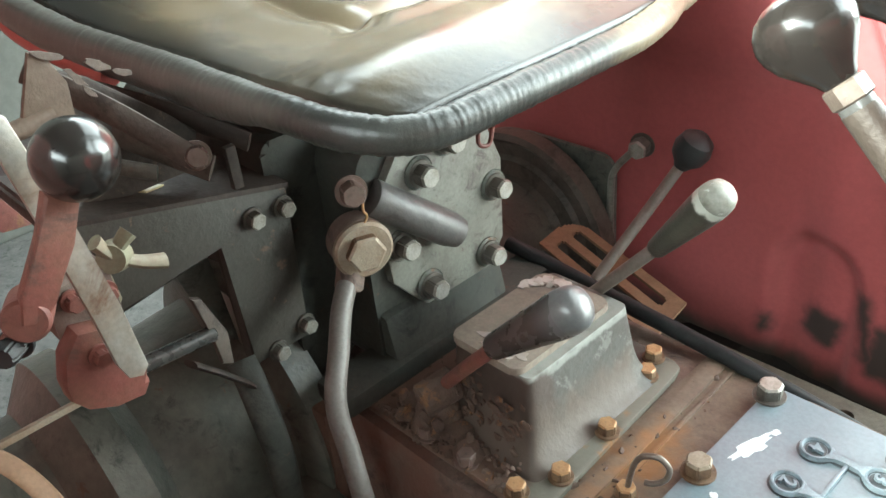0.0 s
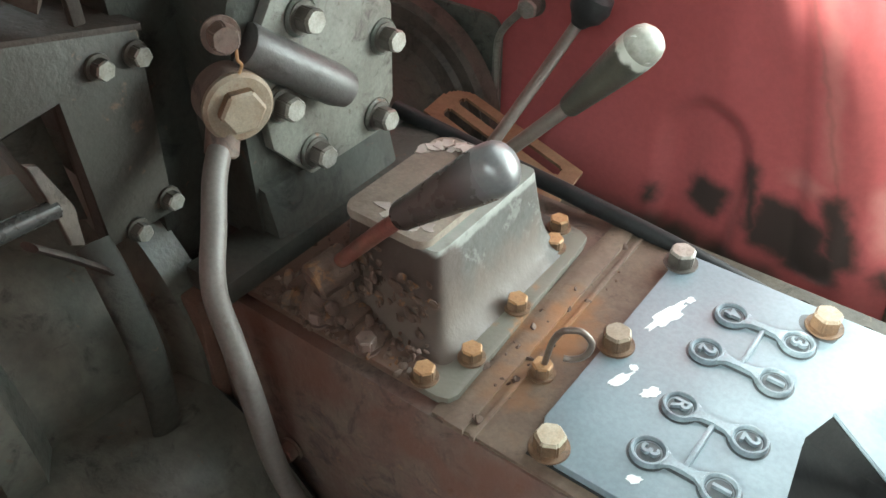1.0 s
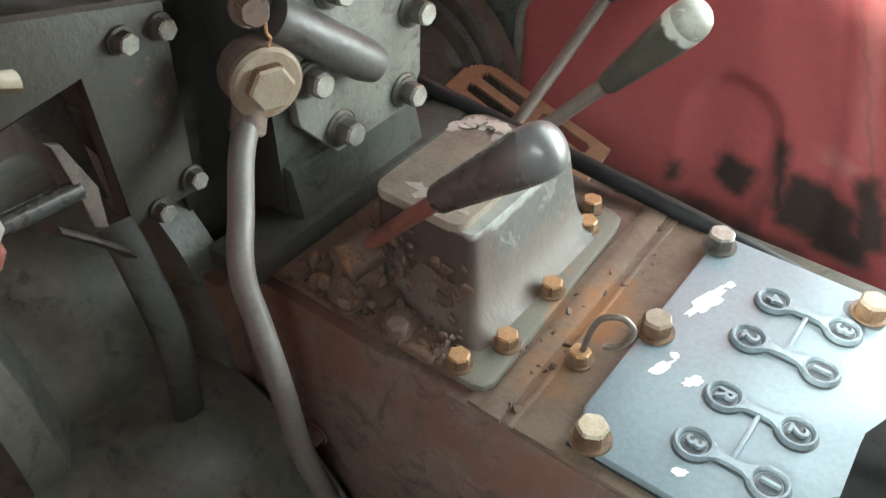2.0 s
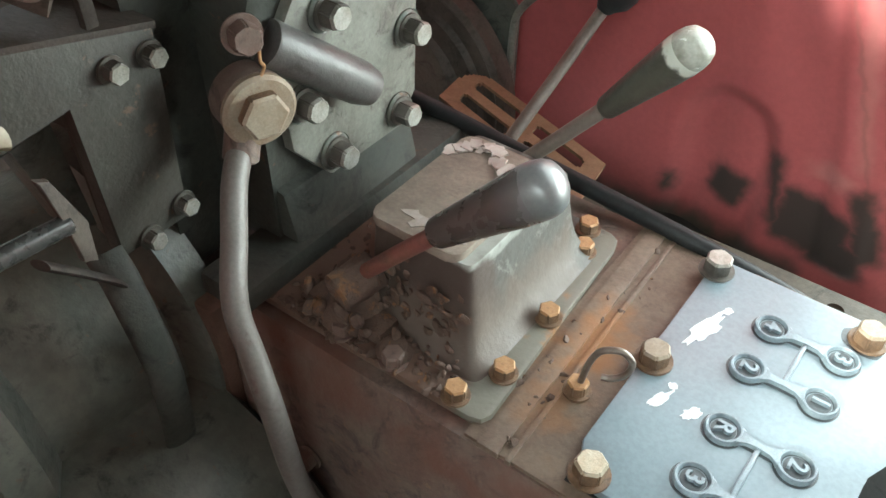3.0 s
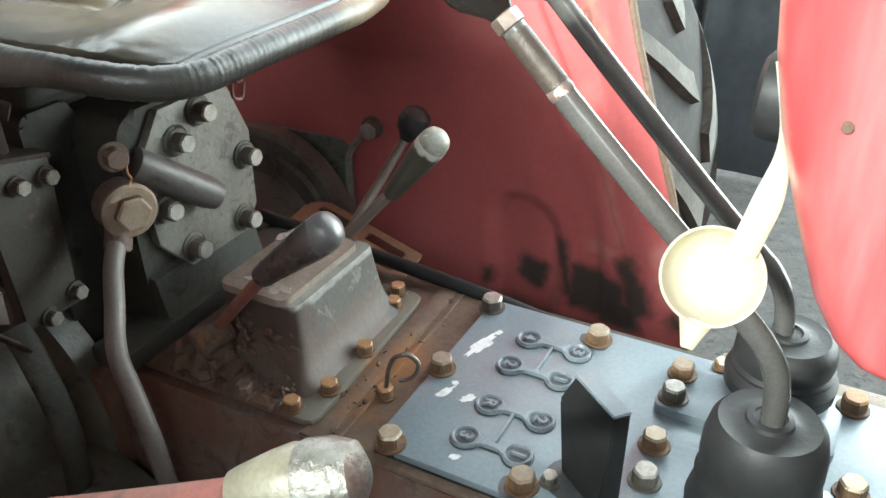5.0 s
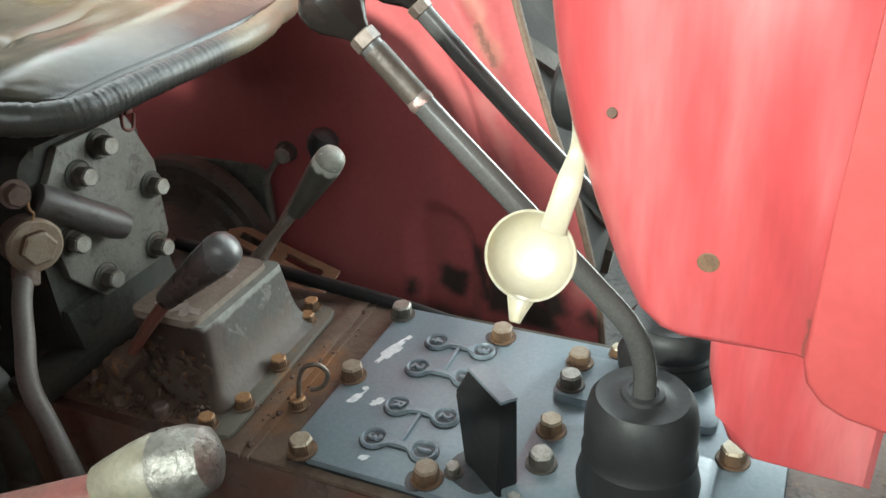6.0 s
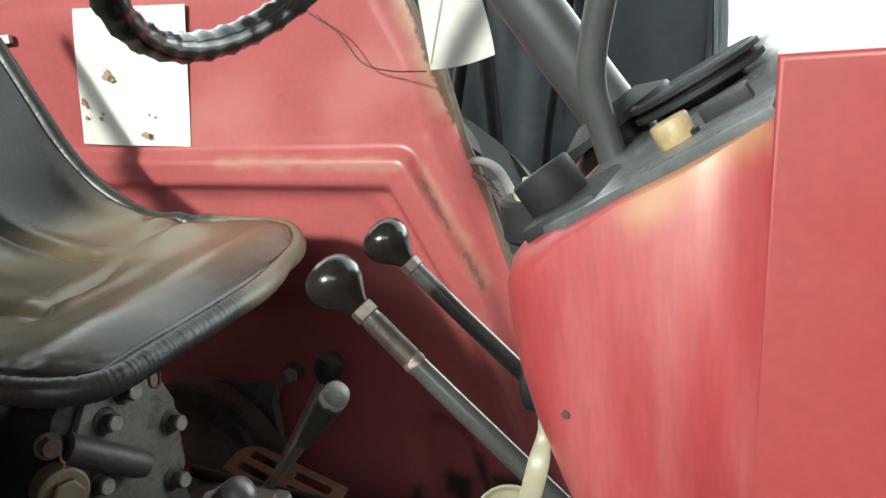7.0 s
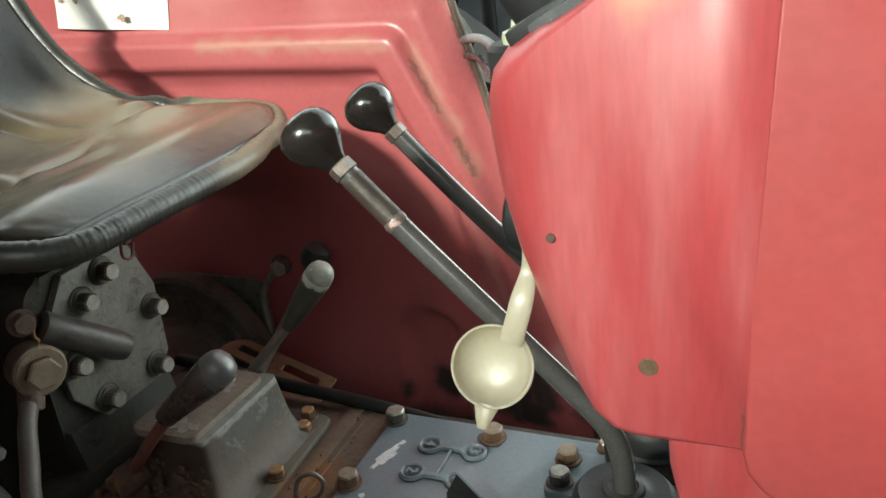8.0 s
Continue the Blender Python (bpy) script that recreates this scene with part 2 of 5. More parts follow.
FLAKE = material("pinkish_white_flake", (0.42, 0.36, 0.33), 0.7, second=(0.28, 0.22, 0.19), scale=70, bump=0.4)


MURK = material("dark_oily_dust", (0.050, 0.038, 0.032), 0.7, second=(0.034, 0.027, 0.023), scale=26, bump=0.5, bump_scale=90, spot=(0.095, 0.068, 0.054), spot_scale=40, spot_at=0.62, grime=(0.022, 0.018, 0.016), grime_scale=24, grime_at=0.50)
MURK.node_tree.nodes["Principled BSDF"].inputs["Specular IOR Level"].default_value = 0.3

# ---- shapes ----
def basis(a, b):
    """Rotation that turns z into the way from a to b."""
    return (Vector(b) - Vector(a)).to_track_quat("Z", "Y").to_matrix().to_4x4()


def part(name, bm, mat, parent=None, label="", smooth=35, m=None):
    """Links a bmesh as one mesh object."""
    bmesh.ops.recalc_face_normals(bm, faces=bm.faces)
    me = bpy.data.meshes.new(name)
    bm.to_mesh(me)
    bm.free()
    for x in mat if isinstance(mat, (list, tuple)) else (mat,):
        me.materials.append(x)
    if smooth:
        me.shade_smooth()
        me.set_sharp_from_angle(angle=radians(smooth))
    ob = new(name, me)
    ob.parent = parent
    if m is not None:
        ob.matrix_basis = m
    return tagged(ob, label)


def join(*bms):
    out = bms[0]
    for b in bms[1:]:
        me = bpy.data.meshes.new("tmp")
        b.to_mesh(me)
        out.from_mesh(me)
        bpy.data.meshes.remove(me)
        b.free()
    return out


def tint(bm, index):
    for fc in bm.faces:
        fc.material_index = index
    return bm


def box(lo, hi, bevel=0.003, m=None, segs=2):
    bm = bmesh.new()
    bmesh.ops.create_cube(bm, size=1.0)
    for v in bm.verts:
        v.co = Vector([lo[i] + (v.co[i] + 0.5) * (hi[i] - lo[i]) for i in range(3)])
    if bevel:
        bmesh.ops.bevel(bm, geom=bm.edges[:], offset=bevel, segments=segs, profile=0.6, affect="EDGES")
    if m is not None:
        bmesh.ops.transform(bm, matrix=m, verts=bm.verts)
    return bm


def prism(outline, lo, hi, axis="y", bevel=0.004, segs=2):
    """A flat outline pushed along an axis. The outline's two numbers are the other axes in order."""
    bm = bmesh.new()
    put = {"x": lambda p, h: (h, p[0], p[1]), "y": lambda p, h: (p[0], h, p[1]), "z": lambda p, h: (p[0], p[1], h)}[axis]
    a = [bm.verts.new(put(p, lo)) for p in outline]
    b = [bm.verts.new(put(p, hi)) for p in outline]
    fa, fb = bm.faces.new(a), bm.faces.new(b[::-1])
    k = len(outline)
    for i in range(k):
        bm.faces.new((a[i], b[i], b[(i + 1) % k], a[(i + 1) % k]))
    if bevel:
        rim = list({e for f_ in (fa, fb) for e in f_.edges})
        bmesh.ops.bevel(bm, geom=rim, offset=bevel, segments=segs, profile=0.6, affect="EDGES")
    return bm


def lathe(profile, a, b, seg=32, wobble=0.0):
    """Turns (radius, height) pairs round the axis that starts in a and points to b."""
    bm = bmesh.new()
    rings = []
    for r, h in profile:
        if r < 1e-5:
            rings.append([bm.verts.new((0, 0, h))])
        else:
            rings.append([bm.verts.new((r * math.cos(2 * math.pi * i / seg) * (1 + wobble * math.sin(5 * i)),
                                        r * math.sin(2 * math.pi * i / seg), h)) for i in range(seg)])
    for p, q in zip(rings, rings[1:]):
        for i in range(seg):
            j = (i + 1) % seg
            if len(p) == 1 and len(q) > 1:
                bm.faces.new((p[0], q[i], q[j]))
            elif len(q) == 1 and len(p) > 1:
                bm.faces.new((p[i], p[j], q[0]))
            elif len(p) > 1:
                bm.faces.new((p[i], p[j], q[j], q[i]))
    bmesh.ops.transform(bm, matrix=Matrix.Translation(a) @ basis(a, b), verts=bm.verts)
    return bm


def rod(a, b, r, seg=24, r2=None, chamfer=0.15):
    r2 = r if r2 is None else r2
    h, c = (Vector(b) - Vector(a)).length, min(r, r2) * chamfer
    return lathe([(0, 0), (r - c, 0), (r, c), (r2, h - c), (r2 - c, h), (0, h)], a, b, seg)


def curve(points, steps=10):
    """A smooth line through points."""
    p = [Vector(x) for x in points]
    p = [2 * p[0] - p[1], *p, 2 * p[-1] - p[-2]]
    out = []
    for i in range(1, len(p) - 2):
        for k in range(steps):
            t = k / steps
            out.append(0.5 * (2 * p[i] + (p[i + 1] - p[i - 1]) * t + (2 * p[i - 1] - 5 * p[i] + 4 * p[i + 1] - p[i + 2]) * t * t
                              + (3 * p[i] - p[i - 1] - 3 * p[i + 1] + p[i + 2]) * t ** 3))
    return out + [p[-2]]


def tube(points, r, seg=16, steps=8, section=None, cap=True, closed=False):
    """A round or flattened bar along a smooth line; r may be a function of the length 0 to 1."""
    line = curve(points, steps) if steps > 1 else [Vector(p) for p in points]
    bm = bmesh.new()
    rings, up = [], None
    for i, p in enumerate(line):
        d = (line[min(i + 1, len(line) - 1)] - line[max(i - 1, 0)]).normalized()
        if up is None:
            up = Vector((0, 0, 1)) if abs(d.z) < 0.9 else Vector((0, 1, 0))
        side = d.cross(up).normalized()
        up = side.cross(d).normalized()
        q = r(i / (len(line) - 1)) if callable(r) else r
        sec = section or (1, 1)
        rings.append([bm.verts.new(p + side * (math.cos(2 * math.pi * k / seg) * q * sec[0]) + up * (math.sin(2 * math.pi * k / seg) * q * sec[1]))
                      for k in range(seg)])
    for p, q in zip(rings, rings[1:]):
        for k in range(seg):
            bm.faces.new((p[k], p[(k + 1) % seg], q[(k + 1) % seg], q[k]))
    if cap:
        bm.faces.new(rings[0][::-1])
        bm.faces.new(rings[-1])
    return bm


def sheet(fn, nu, nv, thick=0.0):
    """A surface from fn(u, v), u and v from 0 to 1, with a thickness."""
    bm = bmesh.new()
    g = [[bm.verts.new(fn(i / nu, j / nv)) for j in range(nv + 1)] for i in range(nu + 1)]
    for i in range(nu):
        for j in range(nv):
            bm.faces.new((g[i][j], g[i + 1][j], g[i + 1][j + 1], g[i][j + 1]))
    if thick:
        bm.normal_update()
        bmesh.ops.solidify(bm, geom=bm.faces[:], thickness=thick)
    return bm


def roundrect(x0, y0, x1, y1, r, n=6):
    out = []
    for cx, cy, a in ((x1 - r, y1 - r, 0), (x0 + r, y1 - r, 90), (x0 + r, y0 + r, 180), (x1 - r, y0 + r, 270)):
        out += [(cx + r * math.cos(radians(a + 90 * k / n)), cy + r * math.sin(radians(a + 90 * k / n))) for k in range(n + 1)]
    return out


def smooth01(a, b, x):
    t = min(1, max(0, (x - a) / (b - a)))
    return t * t * (3 - 2 * t)


BOLTS = {}
BROWN_RUST = material("brown_rusted_bolt_side", (0.15, 0.088, 0.048), 0.6, metal=0.1, second=(0.085, 0.05, 0.03), scale=70, bump=0.4, bump_scale=260, grime=(0.04, 0.026, 0.018), grime_scale=60, grime_at=0.52)
DARK_SIDE = material("oily_dark_bolt_side", (0.10, 0.09, 0.078), 0.5, metal=0.3, second=(0.06, 0.052, 0.044), scale=70, bump=0.3, bump_scale=260)
RUST_SIDE = {"dusty_tan_metal": BROWN_RUST, "zinc_bolt": BROWN_RUST, "yellow_rust_bolt": BROWN_RUST, "grey_bolt": DARK_SIDE}


def bolt(p, way, mat, parent, flat=0.019, head=0.011, label="", washer=True):
    """A hexagon bolt head with its washer; p lies on the surface, way points out of it."""
    key = (flat, head, mat.name, washer)
    if key not in BOLTS:
        r = flat / math.sqrt(3)
        w = 0.0025 if washer else 0.0
        bm = bmesh.new()
        if washer:
            bm.free()
            bm = lathe([(0, 0), (r * 1.2, 0), (r * 1.25, 0.001), (r * 1.22, w), (0, w)], (0, 0, 0), (0, 0, 1), 24)
        hexa = [(r * math.cos(radians(60 * k + 10)), r * math.sin(radians(60 * k + 10))) for k in range(6)]
        hx = bmesh.new()
        rings = [[hx.verts.new((x * s, y * s, h)) for x, y in hexa] for s, h in ((1, w - 0.0005), (1, head * 0.82 + w), (0.86, head + w))]
        for a, b in zip(rings, rings[1:]):
            for k in range(6):
                hx.faces.new((a[k], a[(k + 1) % 6], b[(k + 1) % 6], b[k]))
        hx.faces.new(rings[-1])
        hx.faces.new(rings[0][::-1])
        bmesh.ops.bevel(hx, geom=[e for e in hx.edges if abs(e.verts[0].co.z - e.verts[1].co.z) > 0.002], offset=0.0012, segments=2, affect="EDGES")
        bm = join(bm, hx)
        bmesh.ops.recalc_face_normals(bm, faces=bm.faces)
        me = bpy.data.meshes.new("bolt")
        bm.to_mesh(me)
        bm.free()
        me.materials.append(mat)
        me.materials.append(RUST_SIDE.get(mat.name, mat))
        for fc in me.polygons:
            fc.material_index = 0 if fc.center.z > head * 0.9 + w else 1
        me.shade_smooth()
        me.set_sharp_from_angle(angle=radians(30))
        BOLTS[key] = me
    ob = new("bolt", BOLTS[key])
    ob.parent = parent
    turn = random.uniform(0, 60)
    ob.matrix_basis = Matrix.Translation(p) @ basis((0, 0, 0), way) @ pose(0, 0, 0, 0, 0, turn)
    return tagged(ob, label)


def text(body, size, mat, parent, m, depth=0.0012, name="numeral", label=""):
    """A raised sign in the built-in font, as a mesh."""
    cu = bpy.data.curves.new("tmp", "FONT")
    cu.body, cu.size, cu.extrude, cu.align_x, cu.align_y, cu.resolution_u = body, size, depth, "CENTER", "CENTER", 3
    cu.offset = size * 0.02
    ob = bpy.data.objects.new("tmp", cu)
    me = bpy.data.meshes.new_from_object(ob)
    bpy.data.objects.remove(ob)
    me.name = name
    me.materials.clear()
    me.materials.append(mat)
    out = new(name, me)
    out.parent = parent
    out.matrix_basis = m
    return tagged(out, label)


def worn_or_lit_patches(m, patches, colour, noise_scale=40.0, edge=0.012, rough_edge=0.02, axes="XZ", lines=()):
    """Adds patches of wear, stain and painted sheen (x0, x1, z0, z1 in the two axes) and lines (x0, z0, x1, z1, half
    width), ragged at the edges.
    """
    n, l = m.node_tree.nodes, m.node_tree.links
    bsdf = n["Principled BSDF"]
    old = bsdf.inputs["Base Color"].links[0].from_socket
    co = n.new("ShaderNodeTexCoord")
    ns = n.new("ShaderNodeTexNoise")
    ns.inputs["Scale"].default_value, ns.inputs["Detail"].default_value = noise_scale, 6
    l.new(co.outputs["Object"], ns.inputs["Vector"])
    off = n.new("ShaderNodeVectorMath")
    off.operation = "MULTIPLY_ADD"
    off.inputs[1].default_value = (rough_edge * 3,) * 3
    l.new(ns.outputs["Color"], off.inputs[0])
    l.new(co.outputs["Object"], off.inputs[2])
    sep = n.new("ShaderNodeSeparateXYZ")
    l.new(off.outputs[0], sep.inputs[0])
    total = None

    def step(sock, a, b):
        r = n.new("ShaderNodeMapRange")
        r.interpolation_type = "SMOOTHSTEP"
        r.inputs["From Min"].default_value, r.inputs["From Max"].default_value = a, b
        l.new(sock, r.inputs["Value"])
        return r.outputs["Result"]

    def op(kind, a, b):
        q = n.new("ShaderNodeMath")
        q.operation = kind
        q.use_clamp = True
        l.new(a, q.inputs[0])
        l.new(b, q.inputs[1])
        return q.outputs[0]

    k = rough_edge * 1.5
    for x0, x1, z0, z1 in patches:
        s = [step(sep.outputs[axes[0]], x0 + k - edge, x0 + k + edge), step(sep.outputs[axes[0]], x1 + k + edge, x1 + k - edge),
             step(sep.outputs[axes[1]], z0 + k - edge, z0 + k + edge), step(sep.outputs[axes[1]], z1 + k + edge, z1 + k - edge)]
        one = op("MULTIPLY", op("MULTIPLY", s[0], s[1]), op("MULTIPLY", s[2], s[3]))
        total = one if total is None else op("MAXIMUM", total, one)

    def along(dx, dz, shift):
        v = n.new("ShaderNodeVectorMath")
        v.operation = "DOT_PRODUCT"
        v.inputs[1].default_value = [{axes[0]: dx, axes[1]: dz}.get(c, 0.0) for c in "XYZ"]
        l.new(off.outputs[0], v.inputs[0])
        q = n.new("ShaderNodeMath")
        q.operation = "SUBTRACT"
        q.inputs[1].default_value = shift
        l.new(v.outputs["Value"], q.inputs[0])
        return q.outputs[0]

    for x0, z0, x1, z1, half in lines:
        x0, z0, x1, z1 = x0 + k, z0 + k, x1 + k, z1 + k
        size = math.hypot(x1 - x0, z1 - z0)
        dx, dz = (x1 - x0) / size, (z1 - z0) / size
        run, off_side = along(dx, dz, dx * x0 + dz * z0), along(-dz, dx, dx * z0 - dz * x0)
        s = [step(run, -edge, edge), step(run, size + edge, size - edge), step(off_side, -half - edge, -half + edge), step(off_side, half + edge, half - edge)]
        one = op("MULTIPLY", op("MULTIPLY", s[0], s[1]), op("MULTIPLY", s[2], s[3]))
        total = one if total is None else op("MAXIMUM", total, one)
    x = n.new("ShaderNodeMix")
    x.data_type = "RGBA"
    l.new(total, x.inputs[0])
    l.new(old, x.inputs[6])
    x.inputs[7].default_value = rgb(colour)
    l.new(x.outputs[2], bsdf.inputs["Base Color"])


RED_FENDER = material("red_fender_paint", (0.360, 0.088, 0.092), 0.38, second=(0.31, 0.072, 0.075), scale=5, amount=0.4, bump=0.04,
                      bump_scale=50, grain=0.05)
worn_or_lit_patches(RED_FENDER, [], (0.44, 0.22, 0.20), 30, 0.016, 0.010, lines=[(0.098, 0.722, 0.128, 0.640, 0.006), (-0.010, 0.955, 0.050, 0.722, 0.001), (0.0, 0.700, 0.045, 0.706, 0.004)])
worn_or_lit_patches(RED_FENDER, [], (0.14, 0.07, 0.055), 60, 0.004, 0.004, lines=[(-0.024, 0.925, 0.022, 0.812, 0.0006), (0.022, 0.812, 0.070, 0.680, 0.0005)])
worn_or_lit_patches(RED_FENDER, [], (0.034, 0.024, 0.021), 55, 0.011, 0.006,
             lines=[(-0.042, 0.700, -0.022, 0.600, 0.010), (-0.026, 0.630, 0.066, 0.622, 0.040), (0.057, 0.702, 0.084, 0.630, 0.014), (0.020, 0.602, 0.090, 0.602, 0.026), (0.070, 0.660, 0.094, 0.606, 0.018),
                    (-0.116, 0.628, -0.066, 0.616, 0.026), (-0.163, 0.612, -0.169, 0.578, 0.010), (0.126, 0.618, 0.143, 0.588, 0.009)])
worn_or_lit_patches(RED_FENDER, [(-0.45, 0.02, 0.50, 0.562)], (0.040, 0.034, 0.026), 20, 0.018, 0.012)
worn_or_lit_patches(RED_FENDER, [(-0.5, -0.35, 1.22, 1.30)], (0.42, 0.15, 0.14), 8, 0.06, 0.06, lines=[(-0.20, 1.25, -0.07, 1.33, 0.03), (-0.18, 1.05, -0.04, 0.90, 0.012)])
worn_or_lit_patches(RED_FENDER, [], (0.37, 0.215, 0.155), 30, 0.012, 0.010,
             lines=[(-0.070, 1.164, 0.008, 0.985, 0.003), (-0.085, 1.404, -0.035, 1.24, 0.012), (-0.044, 1.31, -0.012, 1.20, 0.008), (-0.42, 1.180, -0.10, 1.170, 0.004)])
worn_or_lit_patches(RED_FENDER, [], (0.09, 0.052, 0.038), 110, 0.003, 0.004,
             lines=[(-0.074, 1.150, -0.038, 1.075, 0.0012), (-0.020, 1.04, 0.004, 0.985, 0.0012), (-0.080, 1.40, -0.024, 1.22, 0.006), (-0.018, 1.20, 0.040, 1.03, 0.004)])
# Light strip: the hood's top edge highlight painted over its rubbed ridge.
worn_or_lit_patches(COVER, [(-0.20, -0.02, 0.8545, 0.8602)], (0.17, 0.17, 0.155), 60, 0.002, 0.004)
HUMP = COVER.copy()
HUMP.name = "worn_grey_hood"
worn_or_lit_patches(HUMP, [(-0.20, -0.064, 0.70, 0.90)], (0.042, 0.027, 0.021), 50, 0.006, 0.012, "YZ")
worn_or_lit_patches(HUMP, [(-0.17, -0.155, 0.785, 0.815), (-0.135, -0.12, 0.79, 0.81)], (0.125, 0.070, 0.048), 70, 0.008, 0.03)
# Second light strip for the same painted edge highlight.
worn_or_lit_patches(HUMP, [(-0.138, -0.10, 0.8595, 0.872)], (0.23, 0.23, 0.21), 90, 0.003, 0.003)
worn_or_lit_patches(HUMP, [(-0.12, 0.05, 0.76, 0.822)], (0.070, 0.050, 0.038), 34, 0.018, 0.022, "YZ")
worn_or_lit_patches(COVER, [(-0.100, -0.03, -0.18, 0.14)], (0.115, 0.105, 0.084), 40, 0.012, 0.014, "XY")
worn_or_lit_patches(COVER, [(-0.40, -0.145, -0.3, 0.2), (-0.2, -0.095, -0.2, -0.085)], (0.10, 0.058, 0.041), 45, 0.010, 0.02, "XY")
worn_or_lit_patches(DECK, [(-0.062, -0.022, -0.065, 0.012), (-0.05, -0.034, -0.12, -0.05)], (0.20, 0.092, 0.036), 45, 0.022, 0.03, "XY")
worn_or_lit_patches(COVER, [(-0.078, -0.06, -0.045, -0.005)], (0.20, 0.095, 0.036), 60, 0.008, 0.03, "XY")
# Tan centre puts the cushion's warm reflection into the worn vinyl's colour.
worn_or_lit_patches(VINYL, [(-0.52, -0.185, -0.17, 0.29)], (0.175, 0.138, 0.088), 14, 0.05, 0.03, "XY")
worn_or_lit_patches(VINYL_EDGE, [(-0.75, -0.235, -0.4, -0.12)], (0.095, 0.093, 0.083), 60, 0.03, 0.03, "XY")
worn_or_lit_patches(VINYL_EDGE, [(-0.36, -0.08, 0.035, 0.6)], (0.20, 0.175, 0.12), 40, 0.03, 0.02, "XY")

# Blends the painted tip highlight down into the brown grip.
worn_or_lit_patches(GRIP_RED, [], (0.118, 0.116, 0.117), 25, 0.024, 0.004, lines=[(-0.066, 0.962, -0.043, 0.981, 0.05)])
worn_or_lit_patches(GRIP_GREEN, [], (0.40, 0.40, 0.35), 90, 0.003, 0.007, lines=[(-0.060, 0.973, -0.038, 1.00, 0.04)])

# ---- ground and surroundings ----
ground = part("ground", box((-60, -60, -0.3), (60, 60, 0.0), 0), CONCRETE, smooth=0)
tagged(ground, "grey rough concrete yard floor", "ground", kind="structure")
apron = part("pavement", box((-60, 3.7, 0.001), (60, 60, 0.02), 0.004), PALE_CONCRETE, smooth=0)
tagged(apron, "pale dry concrete apron in the sun", "pavement", kind="structure")
wall = part("wall_rear", box((-2.8, -3.4, 0.0), (-2.6, 0.9, 3.6), 0.01), GREY_WALL, smooth=0)
tagged(wall, "plain grey shed wall behind the tractor", "wall", kind="structure")
# Side wall, front wall and roof are unseen, added to hold back skylight.
wall2 = part("unseen_wall_side", box((-2.8, -3.4, 0.0), (7.0, -3.2, 2.62), 0.01), WALL, smooth=0)
tagged(wall2, "unseen dark wall beside the tractor, added to block sky light", "wall", kind="structure")
wall3 = part("unseen_wall_front", box((3.2, -3.4, 0.0), (3.4, 1.4, 3.6), 0.01), WALL, smooth=0)
tagged(wall3, "unseen dark wall ahead of the tractor, added to block sky light", "wall", kind="structure")
roof = part("unseen_ceiling", box((-2.8, -3.2, 3.6), (3.4, 1.4, 3.7), 0.01), ROOF, smooth=0)
tagged(roof, "unseen dark roof over the tractor, added to block sky light", "roof", kind="structure")


def tarp_point(u, v):
    a = 0.08 * noise.noise((u * 4, v * 3, 1.3)) + 0.03 * noise.noise((u * 14, v * 6, 4.0))
    if v < 0.62:
        w = v / 0.62
        return (-1.1 + 1.22 * u - 0.05 * (1 - w) ** 3 * u, 2.25 + a * (1 - 0.3 * w) + 0.10 * w, 0.02 + 2.3 * w)
    w = (v - 0.62) / 0.38
    return (-1.1 + 1.22 * u, 2.35 + a * 0.7 + 0.3 * w, 2.32 + 0.12 * math.sin(w * 3))


def tarp_side(u, v):
    a = 0.03 * noise.noise((u * 9, v * 4, 7.3))
    return (0.12 + a - 0.05 * (1 - v) ** 3, 2.25 + 0.10 * v + 0.35 * u, 0.02 + 2.3 * v)


tarp = new("covered_vehicle")
tagged(tarp, "dark blue tarpaulin hung over a tall pipe rack", "tarpaulin")
part("cover", sheet(tarp_point, 80, 50, 0.01), TARP, tarp)
part("side_cover", sheet(tarp_side, 20, 30, 0.01), TARP, tarp)
for i in range(5):
    x = -0.95 + 0.17 * i
    part("pipe", tube([(x, 2.02 + 0.03 * i, 0.0), (x + 0.05, 2.0, 0.8), (x + 0.16 * (i % 2), 2.05, 1.5), (x - 0.1, 2.1, 2.0)], 0.016 + 0.005 * (i % 3)), BLACK_PAINT, tarp)

# ---- the tractor ----
tractor = new("tractor")
tagged(tractor, "old red farm tractor with a worn driver's platform", "tractor")

# gearbox housing
HOUSING = [(-0.150, 0.775), (-0.165, 0.72), (-0.165, 0.50), (-0.12, 0.42), (0.10, 0.42), (0.15, 0.50), (0.15, 0.72), (0.13, 0.775)]
FLANK = CAST_RUST.copy()
FLANK.name = "rusty_gearbox_flank"
worn_or_lit_patches(FLANK, [(-0.12, 0.02, 0.735, 0.765), (0.05, 0.30, 0.70, 0.775), (-0.28, -0.16, 0.74, 0.77)], (0.118, 0.056, 0.041), 18, 0.02, 0.05)
housing = part("gearbox_housing", prism(HOUSING, -0.30, 1.0, "x", 0.006), FLANK, tractor, "rusty red-brown gearbox casting")
deck = part("deck", box((-0.075, -0.148, 0.773), (0.42, 0.128, 0.7785), 0.002), DECK, housing, "dusty brown machined top face")
part("rail", prism([(-0.0625, -0.150), (-0.0455, -0.150), (-0.0525, 0.126), (-0.0695, 0.126)], 0.774, 0.7808, "z", 0.0012), DECK, housing)
part("rail", prism([(-0.0395, -0.150), (-0.0355, -0.150), (-0.0425, 0.126), (-0.0465, 0.126)], 0.774, 0.7800, "z", 0.0006), DECK, housing)
for x0, x1 in ((0.10, 0.40),):
    part("rib", box((x0, -0.176, 0.60), (x1, -0.16, 0.762), 0.006), CAST_RUST, housing)
